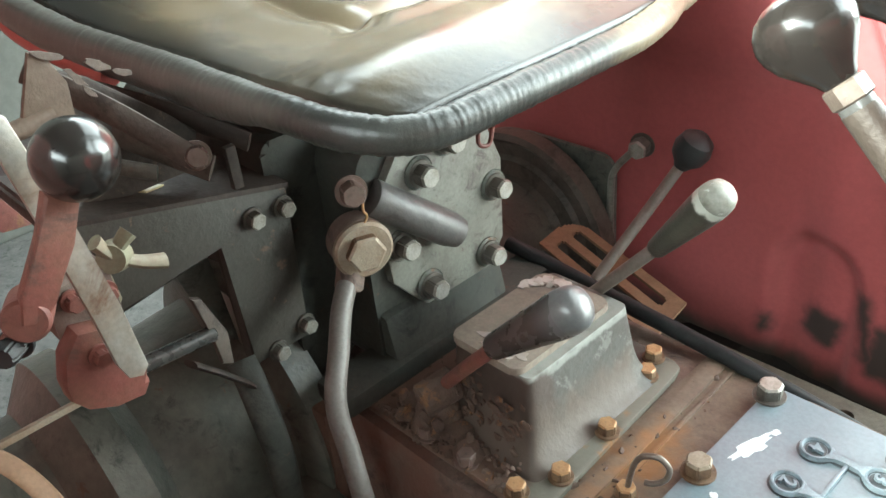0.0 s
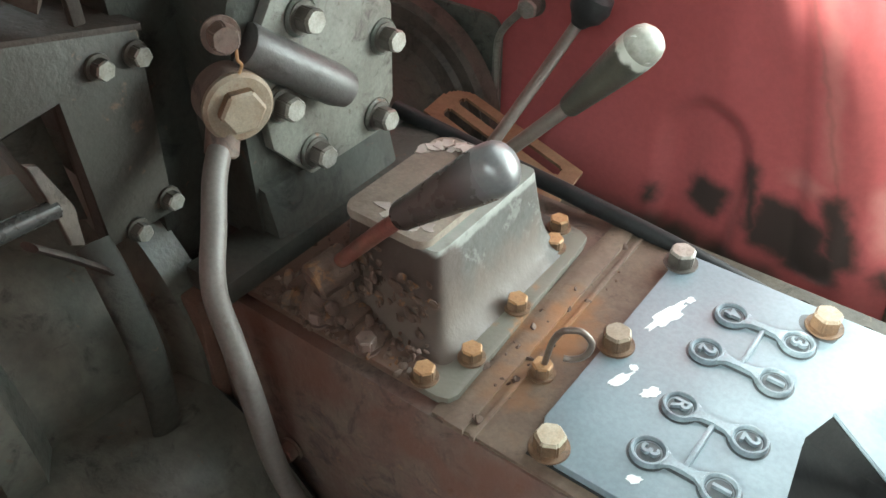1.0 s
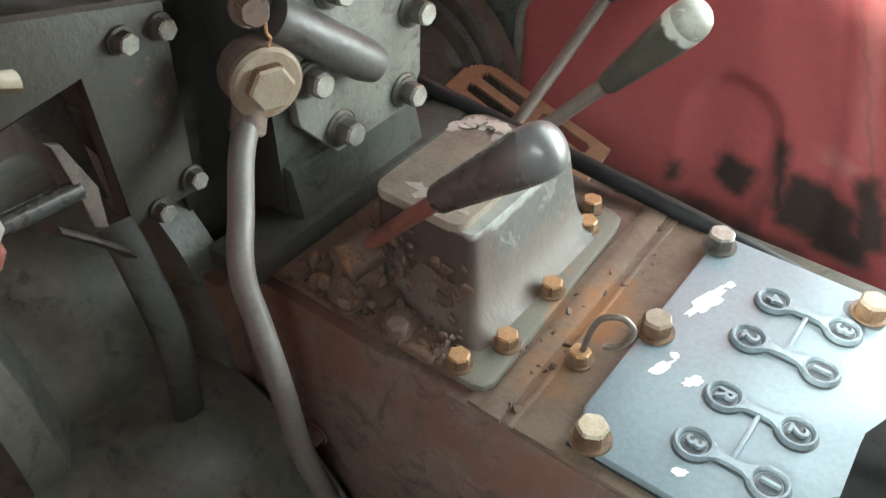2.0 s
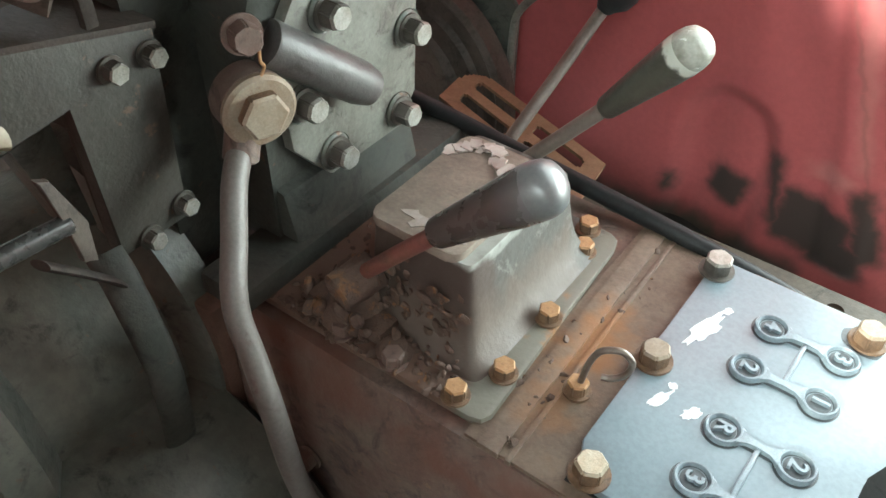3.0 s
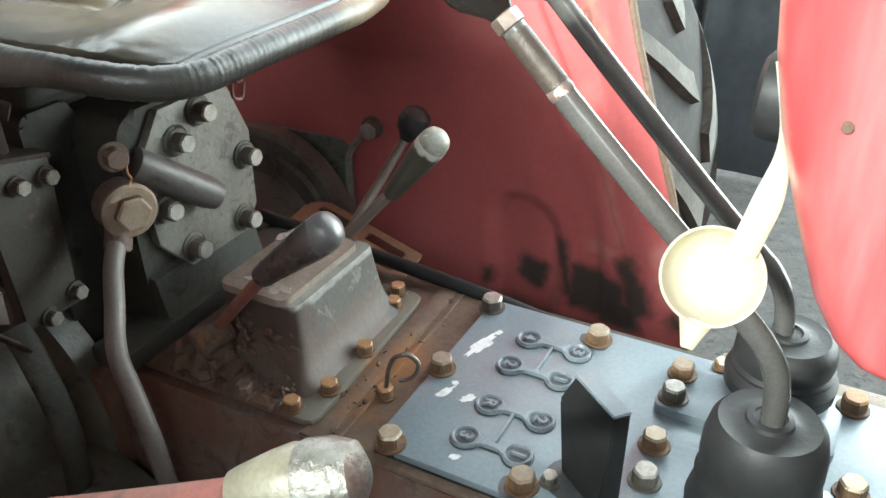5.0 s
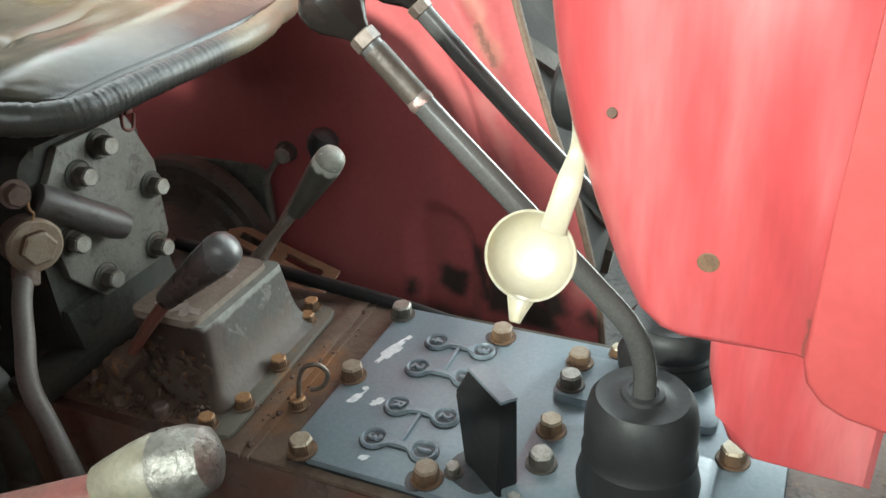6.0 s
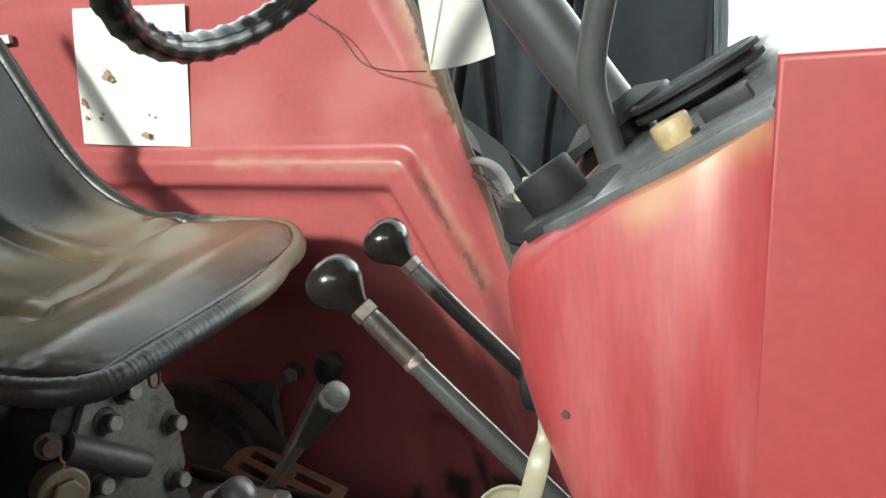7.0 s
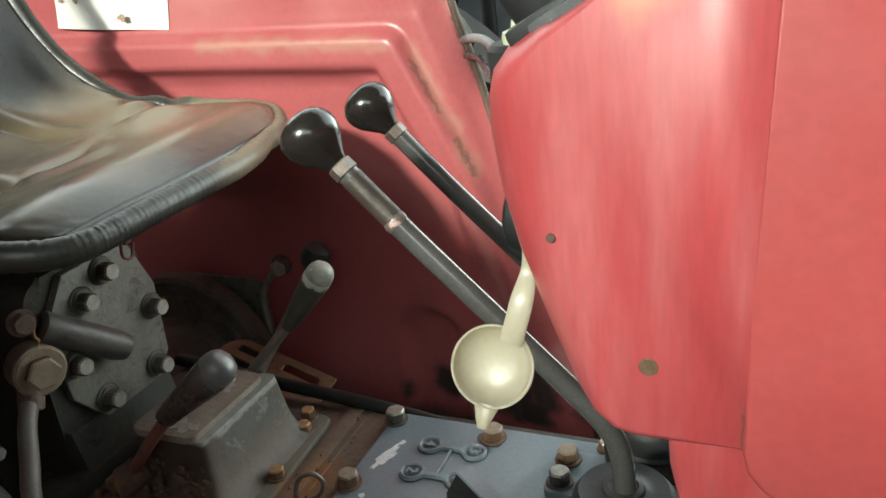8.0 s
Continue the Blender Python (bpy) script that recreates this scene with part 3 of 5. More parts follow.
part("pocket", prism(roundrect(0.02, 0.66, 0.055, 0.715, 0.01), -0.178, -0.16, "y", 0.003), RUBBER, housing, "black recess")
for x in (-0.22, -0.05, 0.13, 0.3):
    bolt((x, -0.166, 0.64), (0, -1, 0), CAST_RUST, housing, 0.017, 0.009)

# shift plate
plate = part("gearbox_cover", prism([(-0.004, -0.108), (0.006, -0.128), (0.022, -0.137), (0.42, -0.137), (0.42, 0.118), (0.008, 0.118), (-0.001, 0.113), (-0.004, 0.102)], 0.7785, 0.7865, "z", 0.0015), PLATE, tractor,
             "blue-grey painted gearbox cover with raised shift pattern")
part("gasket", box((0.0, -0.1385, 0.7775), (0.4215, 0.1200, 0.7796), 0.0004), RUBBER, plate, "dark oily gasket edge")
for x, y, mt in ((0.001, 0.102, GREY_BOLT), (0.124, 0.098, TAN), (0.003, -0.017, TAN), (0.013, -0.130, ZINC), (0.136, -0.122, TAN), (0.366, 0.104, BRASS), (0.376, -0.008, ZINC), (0.385, -0.115, ZINC)):
    bolt((x, y, 0.7862), (0, 0, 1), mt, plate, 0.0205, 0.013)
for x, y, mt in ((0.217, 0.070, TAN), (0.2185, 0.033, GREY_BOLT), (0.221, -0.036, ZINC), (0.226, -0.080, GREY_BOLT)):
    bolt((x, y, 0.7955), (0, 0, 1), mt, plate, 0.0195, 0.013)
bolt((0.247, 0.110, 0.7862), (0, 0, 1), ZINC, plate, 0.014, 0.008)


def shift_pattern(x0, x1, y0, y1, signs):
    """Four dished discs joined by an H of thin bars that flare into them, with raised signs."""
    zb, zt = 0.7860, 0.7915
    mid = (x0 + x1) / 2
    shape = []
    for y in (y0, y1):
        for x in (x0, x1):
            shape.append(lathe([(0.0132, -0.001), (0.0130, 0.0042), (0.0124, 0.0055), (0.0112, 0.0055), (0.0104, 0.0046), (0.0098, 0.0022), (0, 0.0022)], (x, y, zb), (x, y, 1), 36))
        top = [(x0 + 0.0110, 0.0078), (x0 + 0.0135, 0.0046), (x0 + 0.0165, 0.0027), (mid, 0.0023), (x1 - 0.0165, 0.0027), (x1 - 0.0135, 0.0046), (x1 - 0.0110, 0.0078)]
        shape.append(prism([(px, y + py) for px, py in top] + [(px, y - py) for px, py in top[::-1]], zb - 0.0005, zt - 0.0003, "z", 0.0007))
    shape.append(box((mid - 0.0018, min(y0, y1) + 0.0015, zb - 0.001), (mid + 0.0018, max(y0, y1) - 0.0015, zt - 0.0014), 0.0009))
    pattern = part("shift_pattern", join(*shape), PLATE_RAISED, plate, "raised gear shift pattern, grime and painted shade along its edges")
    for (x, y), sign in zip([(x0, y0), (x1, y0), (x0, y1), (x1, y1)], signs):
        text(sign, 0.0175, PLATE_RAISED, pattern, Matrix.Translation((x, y, zb + 0.0040)) @ pose(0, 0, 0, 0, 0, -90), 0.0016, label="raised numeral " + sign)
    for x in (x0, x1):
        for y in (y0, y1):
            # Dark floor colour carries the dish's shade as well as its grime.
            part("recess", rod((x, y, zb + 0.0012), (x, y, zb + 0.0025), 0.0098, 28), RECESS, plate, "sunken disc, grime and shade painted dark")
            # Dark ring paints the shade at the disc's foot, together with grime.
            part("shade_grime_ring", prism(roundrect(x - 0.0149, y - 0.0149, x + 0.0145, y + 0.0145, 0.0145, 9), zb + 0.0003, zb + 0.0008, "z", 0), GRIME_SHADE, plate)
    # The same painted shade and grime along the bars.
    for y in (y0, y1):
        part("shade_grime_line", prism(roundrect(x0 + 0.009, y - 0.0050, x1 - 0.009, y + 0.0045, 0.002, 3), zb + 0.0003, zb + 0.0007, "z", 0), GRIME_SHADE, plate)
    return pattern


shift_pattern(0.0615, 0.1140, 0.0655, 0.0170, "4321")
shift_pattern(0.0690, 0.1195, -0.0445, -0.0935, "R231")


def chip(cx, cy, lx, ly, turn, seed):
    rnd = random.Random(seed)
    out = []
    for k in range(22):
        a = 2 * math.pi * k / 22
        q = 1 + rnd.uniform(-0.28, 0.25)
        px, py = lx * q * math.cos(a), ly * q * math.sin(a)
        t = radians(turn)
        out.append((cx + px * math.cos(t) - py * math.sin(t), cy + px * math.sin(t) + py * math.cos(t)))
    part("paint_chip", prism(out, 0.7863, 0.7871, "z", 0), CHIP, plate, "bare chipped patch")


def grime_mark(cx, cy, r, seed):
    rnd = random.Random(seed)
    bite = [rnd.uniform(0.75, 1.2) for _ in range(9)]
    out = []
    for k in range(36):
        q = bite[k // 4] * (1 - (k % 4) / 4) + bite[(k // 4 + 1) % 9] * (k % 4) / 4
        out.append((cx - 0.002 + r * q * math.cos(math.pi * k / 18), cy - 0.003 + r * q * math.sin(math.pi * k / 18)))
    part("grime_mark", prism(out, 0.7863, 0.78675, "z", 0), GRIME_SHADE, plate, "dark oily grime round a bolt")


for k, (x, y, r) in enumerate(((0.124, 0.098, 0.015), (0.014, -0.128, 0.012), (0.136, -0.122, 0.0155), (0.181, -0.092, 0.030), (0.376, -0.008, 0.016))):
    grime_mark(x, y, r, 40 + k)
chip(0.0205, 0.036, 0.023, 0.0066, 76, 1)
chip(0.0275, 0.0635, 0.0042, 0.003, 70, 5)
chip(0.0225, -0.046, 0.0115, 0.0038, 66, 2)
chip(0.025, -0.030, 0.003, 0.0035, 66, 6)
chip(0.046, -0.044, 0.008, 0.0045, 60, 3)
chip(0.071, -0.118, 0.006, 0.003, 40, 4)

# black bracket on the shift plate
def hull(points, bevel=0.002):
    """A convex block through its corners."""
    bm = bmesh.new()
    for p in points:
        bm.verts.new(p)
    bmesh.ops.convex_hull(bm, input=bm.verts)
    bmesh.ops.dissolve_limit(bm, angle_limit=radians(2), verts=bm.verts, edges=bm.edges)
    if bevel:
        bmesh.ops.bevel(bm, geom=bm.edges[:], offset=bevel, segments=2, affect="EDGES")
    return bm


bracket = part("black_bracket", hull([(0.155, -0.090, 0.7862), (0.198, -0.122, 0.7862), (0.211, -0.108, 0.7862), (0.164, -0.070, 0.7862), (0.149, -0.088, 0.862), (0.158, -0.079, 0.880), (0.2035, -0.1195, 0.886), (0.2035, -0.1215, 0.866),
                                      (0.213, -0.109, 0.886), (0.168, -0.068, 0.880)], 0.0012), BLACK_PAINT, tractor, "black folded bracket with a pale top edge")
bracket.location = (0.003, 0.0, 0.0)
part("flange", hull([(0.1575, -0.0795, 0.8795), (0.2030, -0.1203, 0.8855), (0.2135, -0.1088, 0.8855), (0.1680, -0.0675, 0.8795), (0.1575, -0.0795, 0.8825), (0.2030, -0.1203, 0.8885), (0.2135, -0.1088, 0.8885), (0.1680, -0.0675, 0.8825)], 0.0008), PLATE, bracket, "pale worn top edge")
bolt((0.152, -0.108, 0.7865), (0, 0, 1), GREY_BOLT, bracket, 0.012, 0.008)
bolt((0.214, -0.124, 0.7865), (0, 0, 1), GREY_BOLT, bracket, 0.012, 0.008)

# gear lever towers
for (x, y, zt), lab in (((0.308, -0.080, 0.896), ""), ((0.300, 0.094, 0.856), "")):
    base = part("tower_plate", prism(roundrect(0.204, -0.128 if y < 0 else 0.016, x + 0.058, -0.022 if y < 0 else 0.087, 0.010), 0.7862, 0.7958, "z", 0.0015), PLATE, plate)
    h = zt - 0.80
    prof = [(0.0, 0), (0.049, 0), (0.050, 0.012), (0.045, h * 0.35), (0.046, h * 0.42), (0.043, h * 0.48), (0.0445, h * 0.60), (0.044, h * 0.78), (0.041, h * 0.92),
            (0.036, h * 0.99), (0.028, h * 0.97), (0.018, h * 0.985), (0.0135, h * 1.02), (0.0, h * 1.02)]
    boot = part("rubber_boot", lathe(prof, (x, y, 0.80), (x, y, 1), 48), RUBBER, tractor, "black rubber gear lever boot")
    part("collar", lathe([(0.010, 0), (0.0165, 0), (0.0175, 0.002), (0.0165, 0.005), (0.012, 0.006), (0.010, 0.004)], (x, y, zt - 0.003), (x, y, 1), 32), RUBBER, boot)


LEVER = material("worn_grey_lever_steel", (0.105, 0.104, 0.101), 0.22, metal=0.4, second=(0.086, 0.083, 0.079), scale=22, bump=0.1, bump_scale=180, spot=(0.14, 0.105, 0.08), spot_scale=30, spot_at=0.72, spot_rough=0.5)


def gear_lever(points, r, knob_r, nut, label):
    """A bent round lever with a nut and a pear-shaped knob at its first point."""
    a, b = Vector(points[0]), Vector(points[1])
    d = (a - b).normalized()
    lever = part("gear_lever", tube(points, r, 20, 10), LEVER, tractor, label)
    n0 = a
    part("nut", lathe([(0, 0), (r * 1.05, 0), (r * 1.17, 0.001), (r * 1.17, 0.010), (r * 1.05, 0.011), (0, 0.011)], n0, n0 + d, 6), NUT, lever, "hexagonal lock nut")
    k = knob_r
    prof = [(0, 0), (0.30 * k, 0), (0.36 * k, 0.05 * k), (0.44 * k, 0.22 * k), (0.62 * k, 0.46 * k), (0.86 * k, 0.78 * k), (0.98 * k, 1.10 * k), (1.0 * k, 1.36 * k),
            (0.92 * k, 1.62 * k), (0.74 * k, 1.84 * k), (0.46 * k, 1.99 * k), (0.2 * k, 2.04 * k), (0, 2.05 * k)]
    p0 = n0 + d * 0.0105
    part("knob", lathe(prof, p0, p0 + d, 48), GLOSS_BLACK, lever, "glossy black pear-shaped knob")
    return lever


SLEEVE = material("brown_rusted_sleeve", (0.066, 0.054, 0.045), 0.45, second=(0.045, 0.034, 0.028), scale=40, bump=0.4, metal=0.3, spot=(0.12, 0.085, 0.06), spot_scale=70, spot_at=0.62)
lever1 = gear_lever([(0.1015, -0.084, 1.1545), (0.15, -0.083, 1.103), (0.204, -0.083, 1.0495), (0.268, -0.083, 0.9865), (0.297, -0.083, 0.955), (0.308, -0.083, 0.925), (0.3095, -0.083, 0.880)],
                    0.009, 0.0245, 0, "long bent grey steel gear lever")
lever2 = gear_lever([(0.0705, 0.069, 1.1395), (0.12, 0.075, 1.083), (0.205, 0.088, 0.988), (0.256, 0.092, 0.936), (0.278, 0.094, 0.913), (0.291, 0.094, 0.885), (0.296, 0.094, 0.835)],
                    0.009, 0.0245, 0, "long bent grey steel range lever")
part("worn_sleeve", tube([(0.1040, -0.0840, 1.1518), (0.118, -0.0837, 1.1370), (0.1345, -0.0833, 1.1194)], 0.0094, 20, 4), SLEEVE, lever1, "brown rusted upper length")
part("weld_mark", lathe([(0, 0), (0.0090, 0), (0.0095, 0.001), (0.0099, 0.004), (0.0095, 0.007), (0.009, 0.008), (0, 0.008)], (0.1345, -0.0833, 1.1194), (0.15, -0.083, 1.103), 14, 0.06),
     material("pink_worn_mark", (0.11, 0.08, 0.07), 0.4, second=(0.075, 0.06, 0.055), scale=80, spot=(0.42, 0.27, 0.25), spot_scale=55, spot_at=0.50, spot_rough=0.5), lever1, "pinkish worn weld mark")

# rear lift housing cover with the small lever
base = part("lift_cover", prism([(-0.275, -0.141), (-0.078, -0.138), (-0.069, -0.135), (-0.0655, -0.127), (-0.0795, 0.078), (-0.083, 0.090), (-0.092, 0.095), (-0.30, 0.099)], 0.7755, 0.7835, "z", 0.0025),
            COVER, tractor, "worn grey cover plate with rust stains")
for p, mt in (((-0.1095, 0.085), BRASS), ((-0.0985, 0.058), BRASS), ((-0.082, -0.025), BRASS), ((-0.079, -0.092), BRASS), ((-0.0955, -0.129), BRASS),
              ((-0.15, -0.132), CAST_RUST), ((-0.20, -0.132), CAST_RUST)):
    bolt((p[0], p[1], 0.783), (0, 0, 1), mt, base, 0.0155, 0.010)


def hump(u, v):
    """Sloping sides of the raised hood: u round, v up."""
    a = 2 * math.pi * u
    w = min(1.0, v * 1.08)
    shut = 1 - max(0.0, v * 1.08 - 1) / 0.08
    lo = (-0.152, -0.022, 0.051, 0.078)
    hi = (-0.162, -0.016, 0.0455, 0.068)
    cx, cy = lo[0] + (hi[0] - lo[0]) * w, lo[1] + (hi[1] - lo[1]) * w
    rx, ry = lo[2] + (hi[2] - lo[2]) * w, lo[3] + (hi[3] - lo[3]) * w
    e = 0.13
    c, s = round(math.cos(a), 9), round(math.sin(a), 9)
    q = 0.014 * (1 - w) ** 7
    rx, ry = (rx + q) * shut, (ry + q) * shut
    return (cx + rx * math.copysign(abs(c) ** e, c), cy + ry * math.copysign(abs(s) ** e, s), 0.783 + 0.079 * w)


bm = sheet(hump, 96, 27)
bmesh.ops.remove_doubles(bm, verts=bm.verts, dist=1e-5)
hood_part = part("raised_hood", bm, HUMP, base, "grey cast hood, edge rubbed and its highlight painted bright", 40)
lid = part("top_slab", prism(roundrect(-0.2075, -0.088, -0.126, 0.040, 0.010), 0.8605, 0.869, "z", 0.002), SLAB, base, "dusty tan slab")
part("boss", rod((-0.206, -0.130, 0.818), (-0.196, -0.095, 0.826), 0.016, 24), CRUST, base, "rusty round boss")
part("clamp", lathe([(0, 0), (0.026, 0), (0.027, 0.006), (0.022, 0.016), (0.017, 0.03), (0.019, 0.036), (0.012, 0.05), (0, 0.052)], (-0.205, -0.112, 0.783), (-0.200, -0.112, 1.0), 18, 0.08), CRUST, base)
part("clamp_ear", box((-0.242, -0.128, 0.783), (-0.165, -0.104, 0.798), 0.006), CRUST, base)
part("lump", lathe([(0, 0), (0.014, 0), (0.015, 0.004), (0.010, 0.011), (0, 0.013)], (-0.155, -0.124, 0.783), (-0.15, -0.124, 1.0), 12, 0.1), CRUST, base)
rnd = random.Random(4)
for i in range(13):
    a, b = -0.205 + 0.0048 * i, 0.034 - 0.0042 * abs(i - 5) + rnd.uniform(-0.004, 0.004)
    out = [(0.0085 * rnd.uniform(0.45, 1.25) * math.cos(0.57 * k), 0.0065 * rnd.uniform(0.45, 1.25) * math.sin(0.57 * k)) for k in range(11)]
    part("flake", prism(out, 0, 0.0016, "z", 0.0004, 1), FLAKE, base, "pinkish white dried flake", m=pose(a, b, 0.8688 + 0.0008 * (i % 4), rnd.uniform(-8, 8), rnd.uniform(-8, 8), rnd.uniform(0, 360)))
for i in range(5):
    out = [(0.011 * rnd.uniform(0.4, 1.2) * math.cos(0.57 * k), 0.006 * rnd.uniform(0.4, 1.2) * math.sin(0.57 * k)) for k in range(11)]
    part("flake", prism(out, 0, 0.0009, "z", 0.0002, 1), SLAB_PALE, base, "pale rubbed patch", m=pose(-0.178 + 0.010 * i, -0.070 - 0.004 * (i % 2), 0.8689, 0, 0, 40 * i))
# crusted dirt round the rim of the cover and under the small lever
bm = bmesh.new()
for i in range(240):
    if i < 110:
        c = (rnd.uniform(-0.275, -0.09), -0.139 + abs(rnd.gauss(0, 0.010)), 0.7835)
    elif i < 170:
        c = (-0.205 + rnd.gauss(0, 0.022), -0.112 + rnd.gauss(0, 0.016), 0.7835)
    elif i < 205:
        c = (rnd.uniform(-0.275, -0.225), rnd.uniform(-0.13, 0.08), 0.7835)
    else:
        c = (-0.049 + rnd.gauss(0, 0.008), rnd.uniform(-0.14, 0.11), 0.7785)
    r = rnd.uniform(0.0012, 0.0042)
    bmesh.ops.create_icosphere(bm, subdivisions=1, radius=r, matrix=pose(*c, rnd.uniform(0, 90), rnd.uniform(0, 90), rnd.uniform(0, 90)) @ Matrix.Diagonal((rnd.uniform(0.7, 1.8), rnd.uniform(0.7, 1.4), rnd.uniform(0.35, 0.8), 1)))
for i in range(90):
    k = i / 90
    c = (-0.206 + rnd.gauss(0, 0.020), -0.110 + rnd.gauss(0, 0.013), 0.786 + abs(rnd.gauss(0, 0.012))) if i < 50 else (-0.215 + 0.115 * (k - 0.55) / 0.45 + rnd.gauss(0, 0.006), -0.113 + rnd.gauss(0, 0.006), 0.785 + abs(rnd.gauss(0, 0.004)))
    bmesh.ops.create_icosphere(bm, subdivisions=2, radius=rnd.uniform(0.003, 0.0075) if i < 50 else rnd.uniform(0.0015, 0.004), matrix=pose(*c, rnd.uniform(0, 90), rnd.uniform(0, 90), rnd.uniform(0, 90)) @ Matrix.Diagonal((rnd.uniform(0.7, 1.7), rnd.uniform(0.7, 1.3), rnd.uniform(0.4, 0.9), 1)))
for i in range(220):
    c = (rnd.uniform(-0.215, -0.112), -0.094 + rnd.gauss(0, 0.004), 0.788 + abs(rnd.gauss(0, 0.022)))
    bmesh.ops.create_icosphere(bm, subdivisions=2, radius=rnd.uniform(0.0018, 0.0048), matrix=pose(*c, rnd.uniform(-20, 20), rnd.uniform(0, 90), rnd.uniform(-20, 20)) @ Matrix.Diagonal((rnd.uniform(0.8, 1.8), rnd.uniform(0.35, 0.6), rnd.uniform(0.7, 1.4), 1)))
for v in bm.verts:
    v.co += 0.0016 * noise.noise_vector(v.co * 260)
tagged(part("crusted_dirt", bm, CRUST, base, "crusted rusty dirt"), kind="stuff")


ROD_TAN = material("grey_brown_steel_rod", (0.135, 0.112, 0.096), 0.4, metal=0.15, second=(0.095, 0.075, 0.063), scale=40, bump=0.15)


def grip_lever(root, base_, tip, r, radius, mats, label, tip_label, split=0.80):
    root, base_, tip = Vector(root), Vector(base_), Vector(tip)
    d = (tip - base_).normalized()
    length = (tip - base_).length
    lev = part("short_lever", tube([root, root.lerp(base_, 0.5), base_ + d * 0.01], r, 16, 6), mats[0], tractor, label)
    k = radius
    shape = [(0, 0), (0.50, 0), (0.58, 0.03), (0.74, 0.30), (0.86, 0.50), (0.96, 0.66), (1.0, 0.78), (0.985, 0.85), (0.93, 0.905), (0.80, 0.95), (0.58, 0.98), (0.3, 0.995), (0, 1.0)]
    lower = [p for p in shape if p[1] <= split] + [(next(a + (b - a) * (split - h) / (g - h) for (a, h), (b, g) in zip(shape, shape[1:]) if h <= split < g), split)]
    upper = [lower[-1]] + [p for p in shape if p[1] > split]
    part("grip", lathe([(a * k, h * length) for a, h in lower], base_, tip, 40), mats[1], lev, "worn tapered grip")
    part("grip_tip", lathe([(a * k, h * length) for a, h in upper], base_, tip, 40), mats[2], lev, tip_label)
    return lev


grip_lever((-0.198, -0.108, 0.828), (-0.124, -0.117, 0.913), (-0.053, -0.090, 0.973), 0.0062, 0.0182, (RUST_RED, GRIP_RED, GRIP_TIP), "short rusty lever with brown grip", "silver-grey tip, its highlight painted in", 0.80)
grip_lever((-0.164, 0.056, 0.850), (-0.110, 0.080, 0.910), (-0.045, 0.079, 0.992), 0.0062, 0.0162, (ROD_TAN, GRIP_GREEN, material("chipped_grey_tip", (0.27, 0.265, 0.23), 0.4, second=(0.14, 0.135, 0.11), scale=70, bump=0.4, spot=(0.5, 0.5, 0.46), spot_scale=90, spot_at=0.58)), "short steel lever with olive grip", "chipped white tip", 0.84)
lev = part("thin_lever", tube([(-0.252, 0.178, 0.765), (-0.240, 0.25, 0.818), (-0.230, 0.313, 0.866)], 0.0068, 16, 4), ROD_TAN, tractor, "thin grey-brown lever with round black knob")
part("knob", lathe([(0, 0), (0.009, 0), (0.012, 0.006), (0.020, 0.016), (0.0225, 0.028), (0.019, 0.041), (0.010, 0.048), (0, 0.049)], (-0.230, 0.311, 0.864), (-0.209, 0.316, 0.906), 32), RUBBER, lev, "matt black knob")

# slotted quadrant plate
quad = bmesh.new()
Q0, QX, QY = Vector((-0.385, 0.302, 0.745)), Vector((0.214, -0.058, -0.016)), Vector((0.010, -0.080, 0.0))
cells, across = 60, 32


def in_slot(u, v):
    for c0, c1, v0, v1 in ((0.12, 0.46, 0.20, 0.40), (0.10, 0.46, 0.60, 0.82), (0.56, 0.90, 0.20, 0.42), (0.56, 0.90, 0.60, 0.82)):
        r = (v1 - v0) / 2
        du = max(c0 + r * 0.25 - u, u - c1 + r * 0.25, 0) * 4
        if math.hypot(du, abs(v - (v0 + v1) / 2)) < r:
            return True
    return False


qv = [[quad.verts.new(Q0 + QX * (i / cells) + QY * (j / across)) for j in range(across + 1)] for i in range(cells + 1)]
for i in range(cells):
    for j in range(across):
        u, v = (i + 0.5) / cells, (j + 0.5) / across
        round_end = u < 0.20 and v < 0.55 and math.hypot((0.20 - u) / 0.20, (0.55 - v) / 0.55) > 1
        if not in_slot(u, v) and not round_end:
            quad.faces.new((qv[i][j], qv[i + 1][j], qv[i + 1][j + 1], qv[i][j + 1]))
quad.normal_update()
bmesh.ops.solidify(quad, geom=quad.faces[:], thickness=0.004)
part("slotted_quadrant", quad, ORANGE, tractor, "rusty orange quadrant plate with slots")

# hydraulic housing under the seat
hyd = part("lift_housing", prism(roundrect(-0.098, 0.77, 0.066, 1.02, 0.03), -0.62, -0.293, "x", 0.012), SOOT, tractor, "oily dark green lift housing")
part("recessed_flank", prism(roundrect(-0.15, 0.77, -0.09, 1.03, 0.012), -0.62, -0.352, "x", 0.006), SOOT, hyd, "oily black recessed flank")
part("front_beam", box((-0.318, -0.165, 0.776), (-0.268, 0.13, 0.80), 0.007), SOOT, hyd)
part("lower_beam", prism([(-0.30, 0.80), (-0.275, 0.80), (-0.285, 0.845), (-0.30, 0.85)], -0.095, 0.06, "y", 0.004), SOOT, hyd)
hyd.location = (0.0, -0.003, 0.007)
end = part("end_plate", prism([(0.072, 0.95), (0.068, 0.862), (0.044, 0.835), (-0.042, 0.835), (-0.080, 0.880), (-0.088, 0.965), (-0.05, 1.015), (0.045, 1.015)], -0.295, -0.283, "x", 0.0025),
           CAST_GREY, hyd, "light grey cast end plate")
